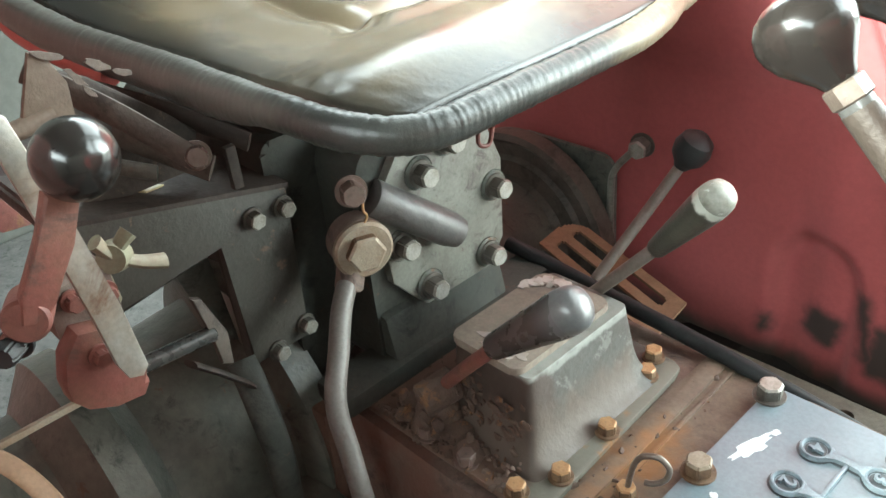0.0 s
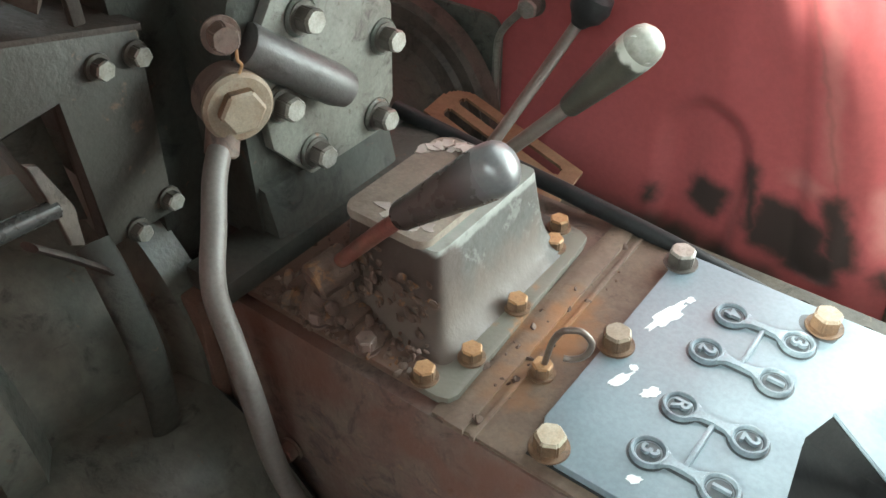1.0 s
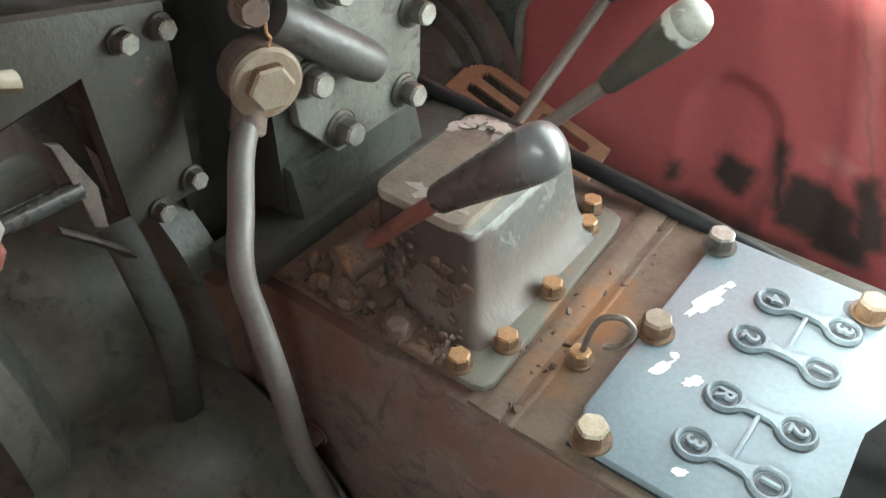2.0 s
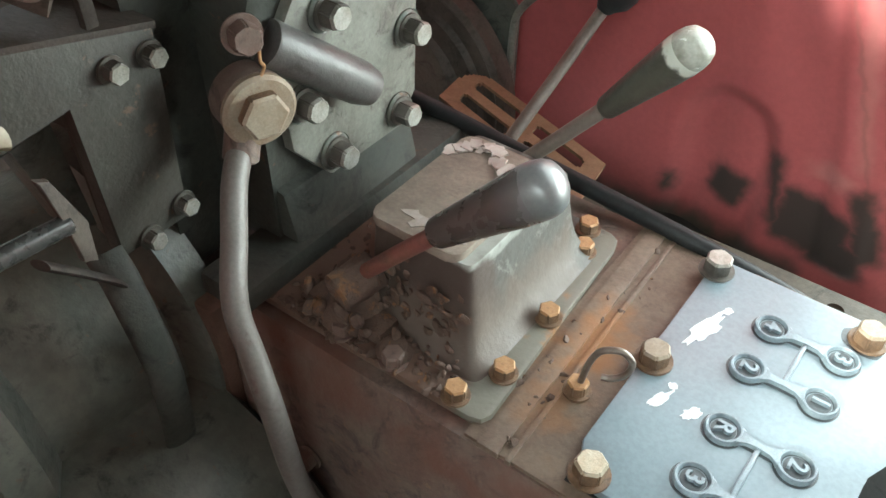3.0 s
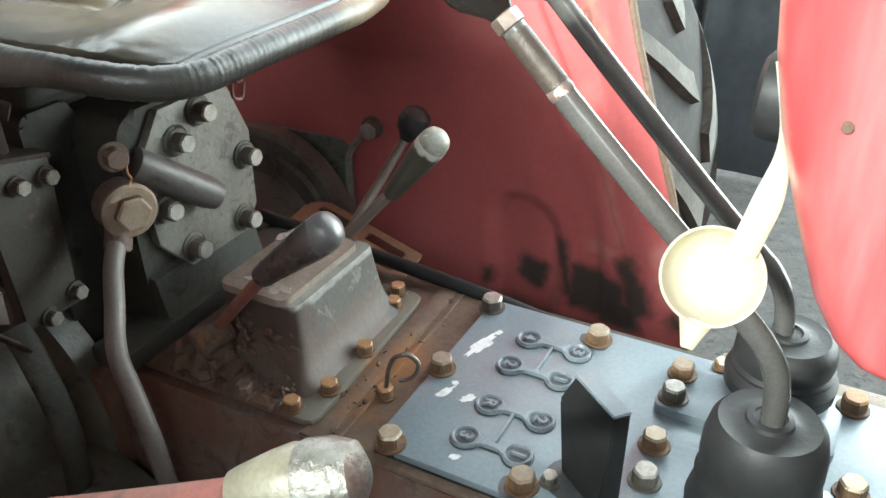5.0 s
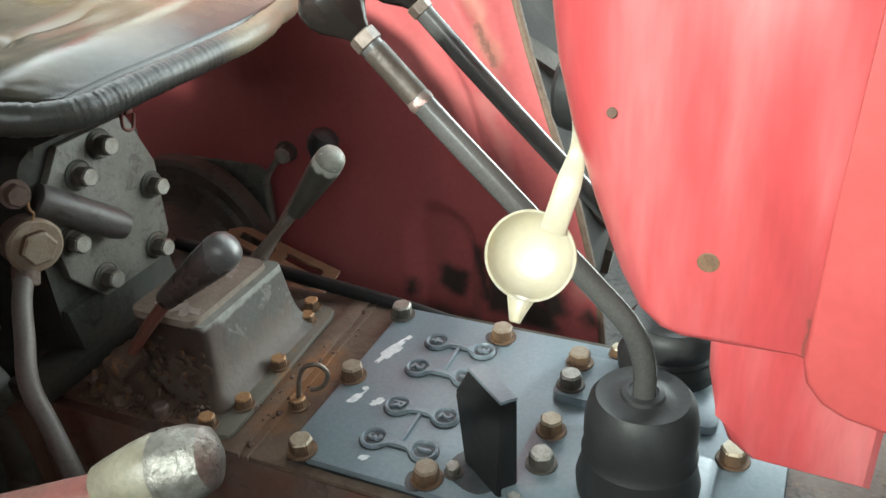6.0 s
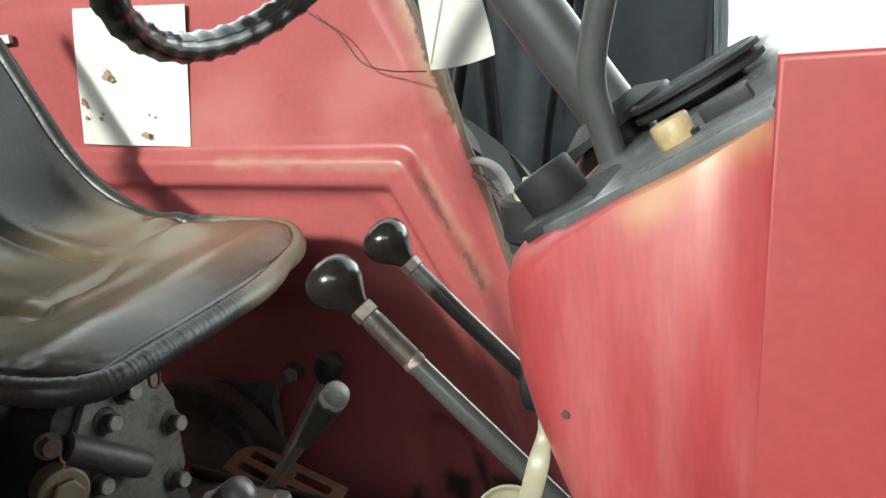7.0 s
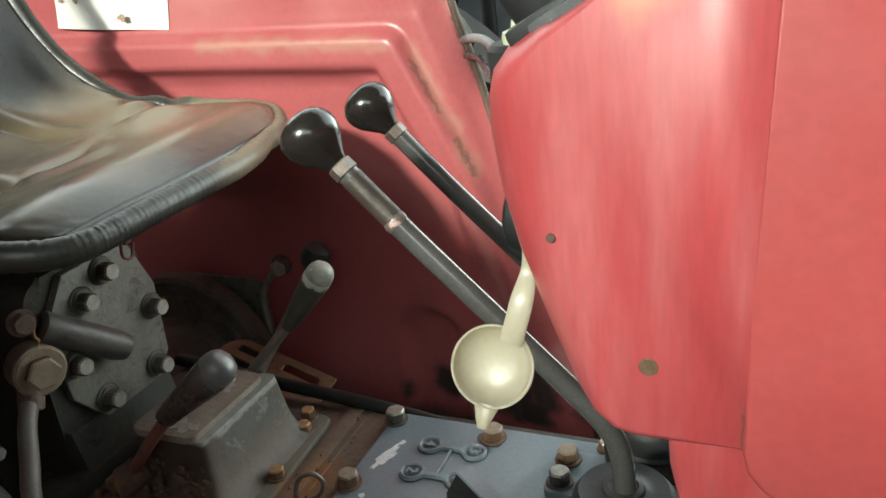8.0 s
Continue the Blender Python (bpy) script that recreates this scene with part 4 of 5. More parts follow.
for y, z in ((0.057, 0.926), (0.043, 0.855), (-0.038, 0.858), (-0.067, 0.917), (-0.036, 0.978), (0.0, 0.998)):
    part("washer", rod((-0.2835, y, z), (-0.280, y, z), 0.0165, 24), CAST_DARK, end, "dark oily washer")
    bolt((-0.280, y, z), (1, -0.08, 0.05), GREY_BOLT, end, 0.019, 0.015)
part("spring_housing", lathe([(0, 0), (0.0170, 0), (0.0176, 0.002), (0.0172, 0.090), (0.0145, 0.103), (0.008, 0.108), (0, 0.109)], (-0.2880, -0.0885, 0.9740), (-0.262, -0.004, 0.904), 32), TUBE_GREY, end, "thick grey blind tube")
bolt((-0.287, -0.108, 0.989), (1, -0.5, 0.2), CAST_RUST, end, 0.020, 0.016)
part("lock_wire", tube([(-0.271, -0.108, 0.989), (-0.269, -0.111, 0.977), (-0.271, -0.107, 0.969), (-0.274, -0.116, 0.955)], 0.0012, 8, 6), BRASS, end, "twisted lock wire")
banjo = part("banjo_union", rod((-0.302, -0.104, 0.938), (-0.276, -0.113, 0.938), 0.0262, 40), CAST_RUST, hyd, "dusty pipe union")
part("union_face", lathe([(0, 0), (0.0258, 0), (0.0272, 0.002), (0.0272, 0.006), (0.0245, 0.0085), (0, 0.0085)], (-0.279, -0.112, 0.938), (-0.179, -0.147, 0.938), 40), TAN, banjo, "dusty tan union face")
bolt((-0.2715, -0.1145, 0.938), (1, -0.35, 0), TAN, banjo, 0.0315, 0.009, washer=False)
part("neck", rod((-0.288, -0.118, 0.925), (-0.284, -0.130, 0.900), 0.013, 24), CAST_RUST, banjo)
part("oil_pipe", tube([(-0.286, -0.125, 0.912), (-0.272, -0.148, 0.895), (-0.252, -0.172, 0.870), (-0.236, -0.191, 0.853), (-0.227, -0.199, 0.834), (-0.214, -0.203, 0.806), (-0.198, -0.208, 0.765), (-0.190, -0.202, 0.66), (-0.19, -0.17, 0.52)], 0.0094, 20, 8),
     PIPE_BROWN, hyd, "grey-brown bent oil pipe")

# bracket box beside the lift housing
side = part("bracket_box", prism([(-0.155, 1.000), (-0.33, 1.043), (-0.33, 0.955), (-0.223, 0.976), (-0.225, 0.845), (-0.163, 0.845)], -0.345, -0.331, "x", 0.003), BOX_GREY, tractor, "dark painted bracket box")
side.location = (0.002, 0.008, 0.004)
part("channel_top", prism([(-0.152, 1.002), (-0.34, 1.047), (-0.34, 1.041), (-0.152, 0.996)], -0.46, -0.331, "x", 0.002), MURK, side, "dark dusty brown channel top")
for y, z in ((-0.163, 0.983), (-0.193, 0.985), (-0.166, 0.860), (-0.199, 0.849)):
    bolt((-0.331, y, z), (1, 0, 0), GREY_BOLT, side, 0.014, 0.009)
part("post", box((-0.316, -0.212, 1.026), (-0.309, -0.203, 1.062), 0.0015), MURK, side)
part("tag", box((-0.021, -0.012, 0), (0.021, 0.012, 0.0015), 0.0005, pose(-0.385, -0.262, 1.026, -14, 0, 30)), GOLD, side, "small yellow tag")
part("gusset", prism([(-0.225, 0.97), (-0.26, 0.96), (-0.235, 0.86), (-0.215, 0.85)], -0.40, -0.37, "x", 0.002), CAST_DARK, side)
part("hexagon_tab", prism([(-0.276, 0.962), (-0.268, 0.958), (-0.254, 0.918), (-0.256, 0.886), (-0.266, 0.892), (-0.268, 0.925)], -0.304, -0.298, "x", 0.0015), DUSTY, side, "dusty brown cut-cornered tab")
part("cross_rod", rod((-0.301, -0.338, 0.928), (-0.301, -0.264, 0.922), 0.0068, 20), STEEL, side, "grey cross rod")
part("brake_strip", tube([(-0.302, -0.29, 0.905), (-0.308, -0.262, 0.872), (-0.32, -0.235, 0.83), (-0.33, -0.22, 0.76)], 0.006, 12, 5, (1.4, 0.5)), MURK, side, "rusty pull strip")
part("support_arm", box((-0.62, -0.33, 1.00), (-0.36, -0.20, 1.015), 0.004), MURK, side)
for a, b, r, mt in (((-0.37, -0.315, 1.145), (-0.30, -0.240, 1.066), 0.010, DUSTY), ((-0.42, -0.31, 1.105), (-0.312, -0.225, 1.050), 0.012, DUSTY),
                    ((-0.45, -0.26, 1.10), (-0.33, -0.18, 1.05), 0.009, MURK), ((-0.40, -0.335, 1.075), (-0.33, -0.26, 1.055), 0.007, CAST_DARK)):
    part("link_bar", tube([a, Vector(a).lerp(Vector(b), 0.5) + Vector((0, 0, 0.004)), b], r, 14, 5, (0.35, 1.0)), mt, side)
bolt((-0.305, -0.238, 1.068), (1, -0.4, 0.3), CAST_RUST, side, 0.016, 0.012)
part("tan_gusset", prism([(-0.328, 1.174), (-0.347, 1.131), (-0.314, 1.116), (-0.311, 1.150), (-0.320, 1.172)], -0.303, -0.298, "x", 0.001), DECK, side, "dusty brown gusset")
part("tan_rod", tube([(-0.300, -0.42, 1.122), (-0.300, -0.37, 1.128), (-0.300, -0.325, 1.133)], 0.0065, 14, 3), DECK, side, "dusty brown rod")
part("red_gusset", prism([(-0.40, 1.125), (-0.385, 1.118), (-0.362, 1.070), (-0.380, 1.072), (-0.405, 1.098)], -0.303, -0.297, "x", 0.001), RED_OLD, side)
SCRAP = material("dirty_sacking", (0.12, 0.092, 0.077), 0.8, second=(0.075, 0.056, 0.046), scale=80, bump=0.5)
rnd = random.Random(12)
for y, z, ly, lz, turn in ((-0.318, 1.170, 0.011, 0.0032, -28), (-0.306, 1.152, 0.010, 0.0028, -58), (-0.291, 1.156, 0.009, 0.0040, -35), (-0.300, 1.140, 0.006, 0.0022, -50), (-0.276, 1.146, 0.008, 0.0026, -25)):
    out = []
    for k in range(14):
        a = 2 * math.pi * k / 14
        q = rnd.uniform(0.6, 1.15)
        py, pz, t = ly * q * math.cos(a), lz * q * math.sin(a), radians(turn)
        out.append((y + py * math.cos(t) - pz * math.sin(t), z + py * math.sin(t) + pz * math.cos(t)))
    part("torn_scrap", prism(out, -0.297, -0.2955, "x", 0.0003, 1), SCRAP, side, "pale torn scrap of sacking")
part("spring_plate", prism([(-0.312, 1.150), (-0.275, 1.128), (-0.225, 1.082), (-0.205, 1.060), (-0.215, 1.030), (-0.30, 1.030), (-0.315, 1.06), (-0.308, 1.10), (-0.300, 1.125)], -0.372, -0.364, "x", 0.003), MURK, side, "dark oily spring plate")
part("stay_band", tube([(-0.46, -0.425, 1.20), (-0.46, -0.405, 1.165), (-0.46, -0.385, 1.125), (-0.46, -0.372, 1.09)], 0.011, 12, 6, (0.4, 1.4)), CAST_DARK, side, "dark green curved stay")
WH = (-0.2, -0.358, 1.079)
part("wing_nut", join(lathe([(0, 0), (0.010, 0), (0.0085, 0.011), (0, 0.011)], (-0.204, -0.355, 1.078), (-0.19, -0.366, 1.083), 20),
                      tube([WH, (-0.199, -0.353, 1.086), (-0.199, -0.346, 1.091)], lambda q: 0.005 + 0.003 * q, 12, 4, (1, 0.6)),
                      tube([WH, (-0.197, -0.345, 1.071), (-0.195, -0.332, 1.066)], lambda q: 0.005 + 0.0022 * q, 12, 4, (1, 0.6)),
                      tube([WH, (-0.201, -0.362, 1.086), (-0.202, -0.365, 1.092)], lambda q: 0.005 + 0.003 * q, 12, 4, (1, 0.6))), OLIVE, side, "olive-painted wing nut", m=Matrix.Translation((0.004, 0.008, -0.001)))
part("wing_plate", prism([(-0.368, 1.074), (-0.352, 1.070), (-0.350, 1.045), (-0.355, 1.038), (-0.363, 1.041)], -0.212, -0.206, "x", 0.0015), OLIVE, side)

# red hand lever with a black ball
hand = part("control_lever", prism([(-0.4000, 1.160), (-0.3863, 1.150), (-0.3951, 1.1308), (-0.4123, 1.1073), (-0.4200, 1.0985), (-0.4300, 1.1025), (-0.4261, 1.1160), (-0.4110, 1.1374)], -0.144, -0.136, "x", 0.002), RUST_RED, tractor, "short red hand lever")
hand.location = (0.007, 0.0195, 0.001)
bm = bmesh.new()
bmesh.ops.create_uvsphere(bm, u_segments=40, v_segments=24, radius=0.0198)
bmesh.ops.transform(bm, matrix=Matrix.Translation((-0.134, -0.383, 1.171)), verts=bm.verts)
part("ball_knob", bm, GLOSS_BLACK, hand, "shiny black ball knob")
part("flat_bar", prism([(-0.4110, 1.197), (-0.3965, 1.1885), (-0.3844, 1.1239), (-0.3771, 1.0742), (-0.3732, 1.0284), (-0.3777, 1.0229), (-0.3855, 1.0259), (-0.3891, 1.0364), (-0.3925, 1.0717), (-0.3986, 1.1208), (-0.4080, 1.186)], -0.172, -0.166, "x", 0.001), STEEL_LIGHT, hand, "pale steel flat bar")
part("foot_bracket", prism([(-0.3990, 1.056), (-0.3697, 1.0483), (-0.3725, 1.0163), (-0.3697, 1.0035), (-0.3750, 0.9958), (-0.3928, 0.998), (-0.4079, 1.0058), (-0.4146, 1.0161), (-0.4149, 1.0269), (-0.4100, 1.043)], -0.202, -0.184, "x", 0.004), RUST_RED, hand, "round-bottomed rusty red bracket")
part("hinge_block", box((-0.226, -0.406, 1.046), (-0.198, -0.366, 1.080), 0.005), CAST_RUST, hand, "dark rusty hinge block")
part("hinge_knuckle", lathe([(0, 0), (0.010, 0), (0.0115, 0.002), (0.0115, 0.022), (0.010, 0.024), (0, 0.024)], (-0.160, -0.418, 1.100), (-0.13, -0.432, 1.104), 24), RUST_RED, hand, "red hinge knuckle")
part("hinge_pin", rod((-0.20, -0.405, 1.078), (-0.145, -0.436, 1.092), 0.006, 16), RUST_RED, hand)
bolt((-0.150, -0.432, 1.089), (0.7, -0.7, 0.1), RUBBER, hand, 0.012, 0.014)
for y, z in ((-0.392, 1.070), (-0.374, 1.066), (-0.392, 1.038)):
    bolt((-0.197 if z > 1.05 else -0.184, y, z), (1, 0, 0), RUST_RED, hand, 0.010, 0.006)

# axle trumpet below
part("axle_housing", lathe([(0, 0), (0.165, 0), (0.165, 0.03), (0.135, 0.04), (0.125, 0.16), (0.15, 0.18), (0.15, 0.21), (0.11, 0.24), (0.105, 0.5), (0, 0.5)], (-0.47, -0.15, 0.70), (-0.47, -1.0, 0.70), 48), AXLE, tractor, "dark oily rear axle housing")
part("draft_arm", tube([(-0.330, -0.228, 0.862), (-0.316, -0.230, 0.848), (-0.303, -0.232, 0.822), (-0.293, -0.233, 0.792), (-0.288, -0.234, 0.755), (-0.291, -0.235, 0.706), (-0.305, -0.235, 0.62)], 0.0105, 18, 8, (1.3, 0.5)), SOOT, tractor, "broad curved dark steel arm beside the axle")
part("rear_flange", box((-0.324, -0.176, 0.60), (-0.3005, 0.15, 0.7755), 0.005), RUST_FLANGE, housing, "rusty brown rear flange")
part("axle_flange", tube([(-0.33, -0.45, 0.925), (-0.315, -0.438, 0.92), (-0.30, -0.425, 0.905), (-0.28, -0.415, 0.88), (-0.27, -0.41, 0.84), (-0.27, -0.40, 0.78), (-0.29, -0.40, 0.7)], 0.0055, 12, 6, (1.6, 0.5)), ORANGE, tractor, "orange rusty flange edge")
part("cross_strip", box((-0.335, -0.44, 0.902), (-0.330, -0.36, 0.908), 0.0015), TAN, tractor, "steel strip")
part("side_casing", lathe([(0, 0), (0.20, 0), (0.222, 0.012), (0.23, 0.04), (0.23, 0.40), (0.20, 0.43), (0, 0.43)], (-0.36, -0.165, 0.46), (-0.36, -1.0, 0.46), 64), AXLE, tractor, "dark round casing under the axle")
part("axle_brake_drum", lathe([(0, 0), (0.158, 0), (0.162, 0.004), (0.162, 0.03), (0.153, 0.034), (0.146, 0.027), (0.128, 0.027), (0.122, 0.034), (0.10, 0.036), (0.09, 0.05), (0.06, 0.055), (0, 0.055)], (-0.52, 0.37, 0.655), (-0.52, 0.0, 0.655), 72), DUSTY, tractor, "dusty brown ringed brake drum")
part("axle_tube", rod((-0.52, -0.1, 0.66), (-0.52, 0.36, 0.66), 0.09, 40), CAST_DARK, tractor)
part("brake_shield", prism(roundrect(-0.56, 0.60, -0.378, 0.803, 0.022), 0.385, 0.392, "y", 0.002), CAST_DARK, tractor, "black shield plate with rounded corner")
part("shield_rod", tube([(-0.380, 0.380, 0.66), (-0.378, 0.378, 0.76), (-0.368, 0.375, 0.795), (-0.337, 0.372, 0.832)], 0.005, 10, 5), CAST_GREY, tractor, "thin bent rod")
bolt((-0.335, 0.388, 0.834), (0.2, -1, 0), GREY_BOLT, tractor, 0.024, 0.02)
part("black_hose", tube([(-0.33, 0.12, 0.815), (-0.27, 0.125, 0.806), (-0.20, 0.128, 0.797), (-0.11, 0.130, 0.788), (-0.02, 0.129, 0.780), (0.06, 0.134, 0.764), (0.16, 0.136, 0.742), (0.40, 0.14, 0.72)], 0.0085, 16, 6), BLACK_PAINT, tractor, "black rubber hose along the gearbox")

# wire loop
part("wire_hook", tube([(-0.0300, -0.0698, 0.779), (-0.0293, -0.0695, 0.7857), (-0.0255, -0.0681, 0.8122), (-0.0209, -0.0663, 0.8247), (-0.015, -0.0641, 0.8293), (-0.006, -0.0607, 0.8302), (0.0008, -0.0581, 0.8221), (0.0005, -0.0582, 0.813),
                        (-0.0038, -0.0599, 0.8052), (-0.0107, -0.0624, 0.8007), (-0.0163, -0.0646, 0.8003)], 0.0025, 12, 6), NUT, tractor, "bent wire hook")
bolt((-0.0300, -0.0698, 0.7785), (0, 0, 1), BRASS, tractor, 0.015, 0.010)

# foot rail beside the gearbox
RAIL = material("olive_brown_rail", (0.088, 0.076, 0.056), 0.7, second=(0.055, 0.046, 0.035), scale=26, bump=0.5, bump_scale=90, spot=(0.13, 0.11, 0.085), spot_scale=40, spot_at=0.62, grime=(0.03, 0.026, 0.02), grime_scale=20, grime_at=0.52)
rail = bmesh.new()
PITCH, HOLE_Y, HOLE_R = 0.0588, 0.2165, 0.0082
for i in range(-5, 9):
    cx = 0.0305 + PITCH * i
    ring, rim = [], []
    for k in range(16):
        a = 2 * math.pi * k / 16
        c, d = math.cos(a), math.sin(a)
        q = 1 / max(abs(c), abs(d))
        rim.append(rail.verts.new((cx + PITCH / 2 * c * q, HOLE_Y + 0.0235 * d * q, 0.700)))
        ring.append(rail.verts.new((cx + HOLE_R * c, HOLE_Y + HOLE_R * d, 0.700)))
    for k in range(16):
        rail.faces.new((rim[k], rim[(k + 1) % 16], ring[(k + 1) % 16], ring[k]))
    low = [rail.verts.new((cx + PITCH / 2 * e, 0.140, 0.704)) for e in (-1, 0, 1)]
    rail.faces.new((low[0], low[1], rim[12], rim[11], rim[10]))
    rail.faces.new((low[1], low[2], rim[14], rim[13], rim[12]))
bmesh.ops.remove_doubles(rail, verts=rail.verts, dist=1e-4)
bmesh.ops.recalc_face_normals(rail, faces=rail.faces)
bmesh.ops.solidify(rail, geom=rail.faces[:], thickness=0.006)
part("foot_rail", rail, RAIL, tractor, "rusty brown rail with round holes")
part("front_ledge", box((0.235, 0.15, 0.725), (0.60, 0.20, 0.742), 0.003), TAN, tractor, "pale bare metal ledge")

# ---- seat ----
SEAT_TURN = Matrix.Translation((-0.138, 0.048, 0.024)) @ pose(0, 0, 1.1, -0.5, 1.5, 2.5) @ Matrix.Translation((0, 0, -1.1))


def seat_line(s):
    """Side view of the seat: length along the pan, then up the back."""
    if s < 0.30:
        return -s, 0.0
    if s < 0.52:
        a = (s - 0.30) / 0.22 * radians(62)
        r = 0.22 / radians(62)
        return -0.30 - r * math.sin(a), r * (1 - math.cos(a))
    r, a = 0.22 / radians(62), radians(62)
    k = s - 0.52
    return -0.30 - r * math.sin(a) - k * math.cos(a), r * (1 - math.cos(a)) + k * math.sin(a)


def half_width(s, v=1.0):
    """Half the seat's width at s; the near front corner is tighter than the far one."""
    w, c = 0.245, 0.068 if v < 0 else 0.130
    if s < c:
        w -= c * (1 - math.sqrt(max(0.0, 1 - ((c - s) / c) ** 2)))
    if s > 0.66:
        w -= 0.10 * ((s - 0.66) / 0.14) ** 2
    return w


# folds in the vinyl: from (s, y) to (s, y), width, depth
FOLDS = [(0.190, -0.115, 0.222, 0.055, 0.011, 0.010), (0.185, -0.105, 0.40, -0.092, 0.012, 0.010), (0.280, 0.075, 0.47, 0.060, 0.011, 0.008),
         (0.255, 0.262, 0.255, 0.165, 0.010, 0.008), (0.20, 0.232, 0.48, 0.246, 0.012, 0.009), (0.31, -0.02, 0.42, -0.04, 0.012, 0.004)]


def seat_point(s, v, lift=0.0):
    x, z = seat_line(s)
    w = half_width(s, v)
    y = v * w
    front = -(0.007 if v < 0 else 0.026) * v * v * smooth01(0.2, 0.0, s)
    a = abs(v)
    bulge = 0.008 * (1 - a ** 8) * (1 - math.exp(-s / 0.03))
    dish = -0.016 * (1 - a * a) * smooth01(0.05, 0.20, s) + 0.010 * math.exp(-((s - 0.075) / 0.05) ** 2) * (1 - a ** 4)
    roll = -0.006 * smooth01(0.06, 0.0, s)
    flank = 0.028 * a ** 3 * smooth01(0.24, 0.50, s) if v > 0 else 0.0
    if v < 0:  # the near flank sweeps back wider and lower before it climbs
        z *= 1 - 0.6 * smooth01(0.35, 1.0, a) * smooth01(0.80, 0.50, s)
        y -= 0.030 * a * a * smooth01(0.28, 0.50, s)
    crease = 0.0
    for s0, y0, s1, y1, wide, deep in FOLDS:
        wide *= 1.35
        ds, dy = s1 - s0, y1 - y0
        size = math.hypot(ds, dy)
        run = ((s - s0) * ds + (y - y0) * dy) / size
        off = ((y - y0) * ds - (s - s0) * dy) / size + 0.004 * math.sin(run * 40 + s0 * 30)
        fade = smooth01(-0.03, 0.03, run) * smooth01(size + 0.05, size - 0.06, run)
        sharp = math.exp(-math.sqrt(off * off + 6e-6) / (0.75 * wide))
        crease += 0.75 * deep * fade * (1.1 * sharp - 0.75 * math.exp(-((off - 1.7 * wide) / (1.3 * wide)) ** 2) - 0.35 * math.exp(-((off + 2.0 * wide) / (1.5 * wide)) ** 2))
    wrinkle = 0.0007 * noise.noise((s * 70, v * 24, 0.4)) * smooth01(0.72, 0.98, a) + 0.0010 * noise.noise((s * 10, v * 3, 2.2))
    wrinkle += 0.00008 * noise.noise((s * 60, v * 60, 6.1)) * smooth01(0.14, 0.06, s)
    return SEAT_TURN @ Vector((x + front, y, 1.098 + z + bulge + dish + roll + flank - crease + wrinkle + lift))


def tuck(s, v):
    """How far the cushion dips into the seam of its edge roll."""
    return -0.016 * max(smooth01(0.955, 0.99, abs(v)), smooth01(0.013, 0.003, s))


def cushion(nu, nv, s0, s1, power, drop_to):
    """A stretch of the seat's cushion as a closed pad."""
    bm = bmesh.new()
    grids = []
    for drop in (Vector((0, 0, 0)), Vector(drop_to)):
        rows = []
        for i in range(nu + 1):
            a = s0 + (s1 - s0) * (i / nu) ** power
            rows.append([bm.verts.new(seat_point(a, -0.99 + 1.98 * k / nv, tuck(a, -0.99 + 1.98 * k / nv)) + drop) for k in range(nv + 1)])
        grids.append(rows)
        for i in range(nu):
            for k in range(nv):
                bm.faces.new((rows[i][k], rows[i + 1][k], rows[i + 1][k + 1], rows[i][k + 1]))
    top, low = grids
    rim = [(i, 0) for i in range(nu)] + [(nu, k) for k in range(nv)] + [(i, nv) for i in range(nu, 0, -1)] + [(0, k) for k in range(nv, 0, -1)]
    for (i, k), (m, n) in zip(rim, rim[1:] + rim[:1]):
        bm.faces.new((top[i][k], top[m][n], low[m][n], low[i][k]))
    return bm


seat = part("seat", cushion(200, 150, 0.003, 0.48, 1.7, (0, 0, -0.006)), VINYL, tractor, "worn black vinyl bucket seat, warm sheen painted tan", 60)
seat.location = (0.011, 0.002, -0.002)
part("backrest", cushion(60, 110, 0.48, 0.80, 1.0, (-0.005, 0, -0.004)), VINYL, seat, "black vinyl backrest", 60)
edge = [(0.80 * (1 - k / 80) ** 2, -1.0) for k in range(80)] + [(0.0, -1.0 + 2.0 * k / 26) for k in range(27)] + [(0.80 * (k / 80) ** 2, 1.0) for k in range(1, 81)]
pts = [seat_point(s, v) + Vector((0, 0, -0.0100)) for s, v in edge]
rough_line = curve(pts, 8)
line, left = [rough_line[0]], 0.0
for a, b in zip(rough_line, rough_line[1:]):
    size = (b - a).length
    while size - left > 0.0018:
        left += 0.0018
        line.append(a.lerp(b, left / size))
    left -= size
line = [sum((line[min(max(i + k, 0), len(line) - 1)] for k in range(-6, 7)), Vector()) / 13 for i in range(len(line))]
bm = bmesh.new()
rings = []
for i, p in enumerate(line):
    d = (line[min(i + 1, len(line) - 1)] - line[max(i - 1, 0)]).normalized()
    up = Vector((0, 0, 1))
    side = d.cross(up).normalized()
    up = side.cross(d).normalized()
    thick = smooth01(-0.22, -0.32, p.x) * smooth01(-0.08, -0.14, p.y)
    q = 1 + 0.04 * noise.noise((i * 0.05, 2.0, 0.0)) + (0.050 * (1 - 0.7 * thick) if p.x > -0.42 else 0.010) * noise.noise((i * 0.75, 5.0, 0.0))
    rings.append([bm.verts.new(p + Vector((0, 0, -0.006 * thick)) + side * ((0.0125 + 0.003 * thick) * q * math.cos(a)) + up * ((0.0132 + 0.005 * thick) * q * math.sin(a)) + up * 0.0011 * noise.noise((i * 0.55, 6 * math.cos(a), 6 * math.sin(a)))) for a in [2 * math.pi * k / 14 for k in range(14)]])
for p, q in zip(rings, rings[1:]):
    for k in range(14):
        bm.faces.new((p[k], p[(k + 1) % 14], q[(k + 1) % 14], q[k]))
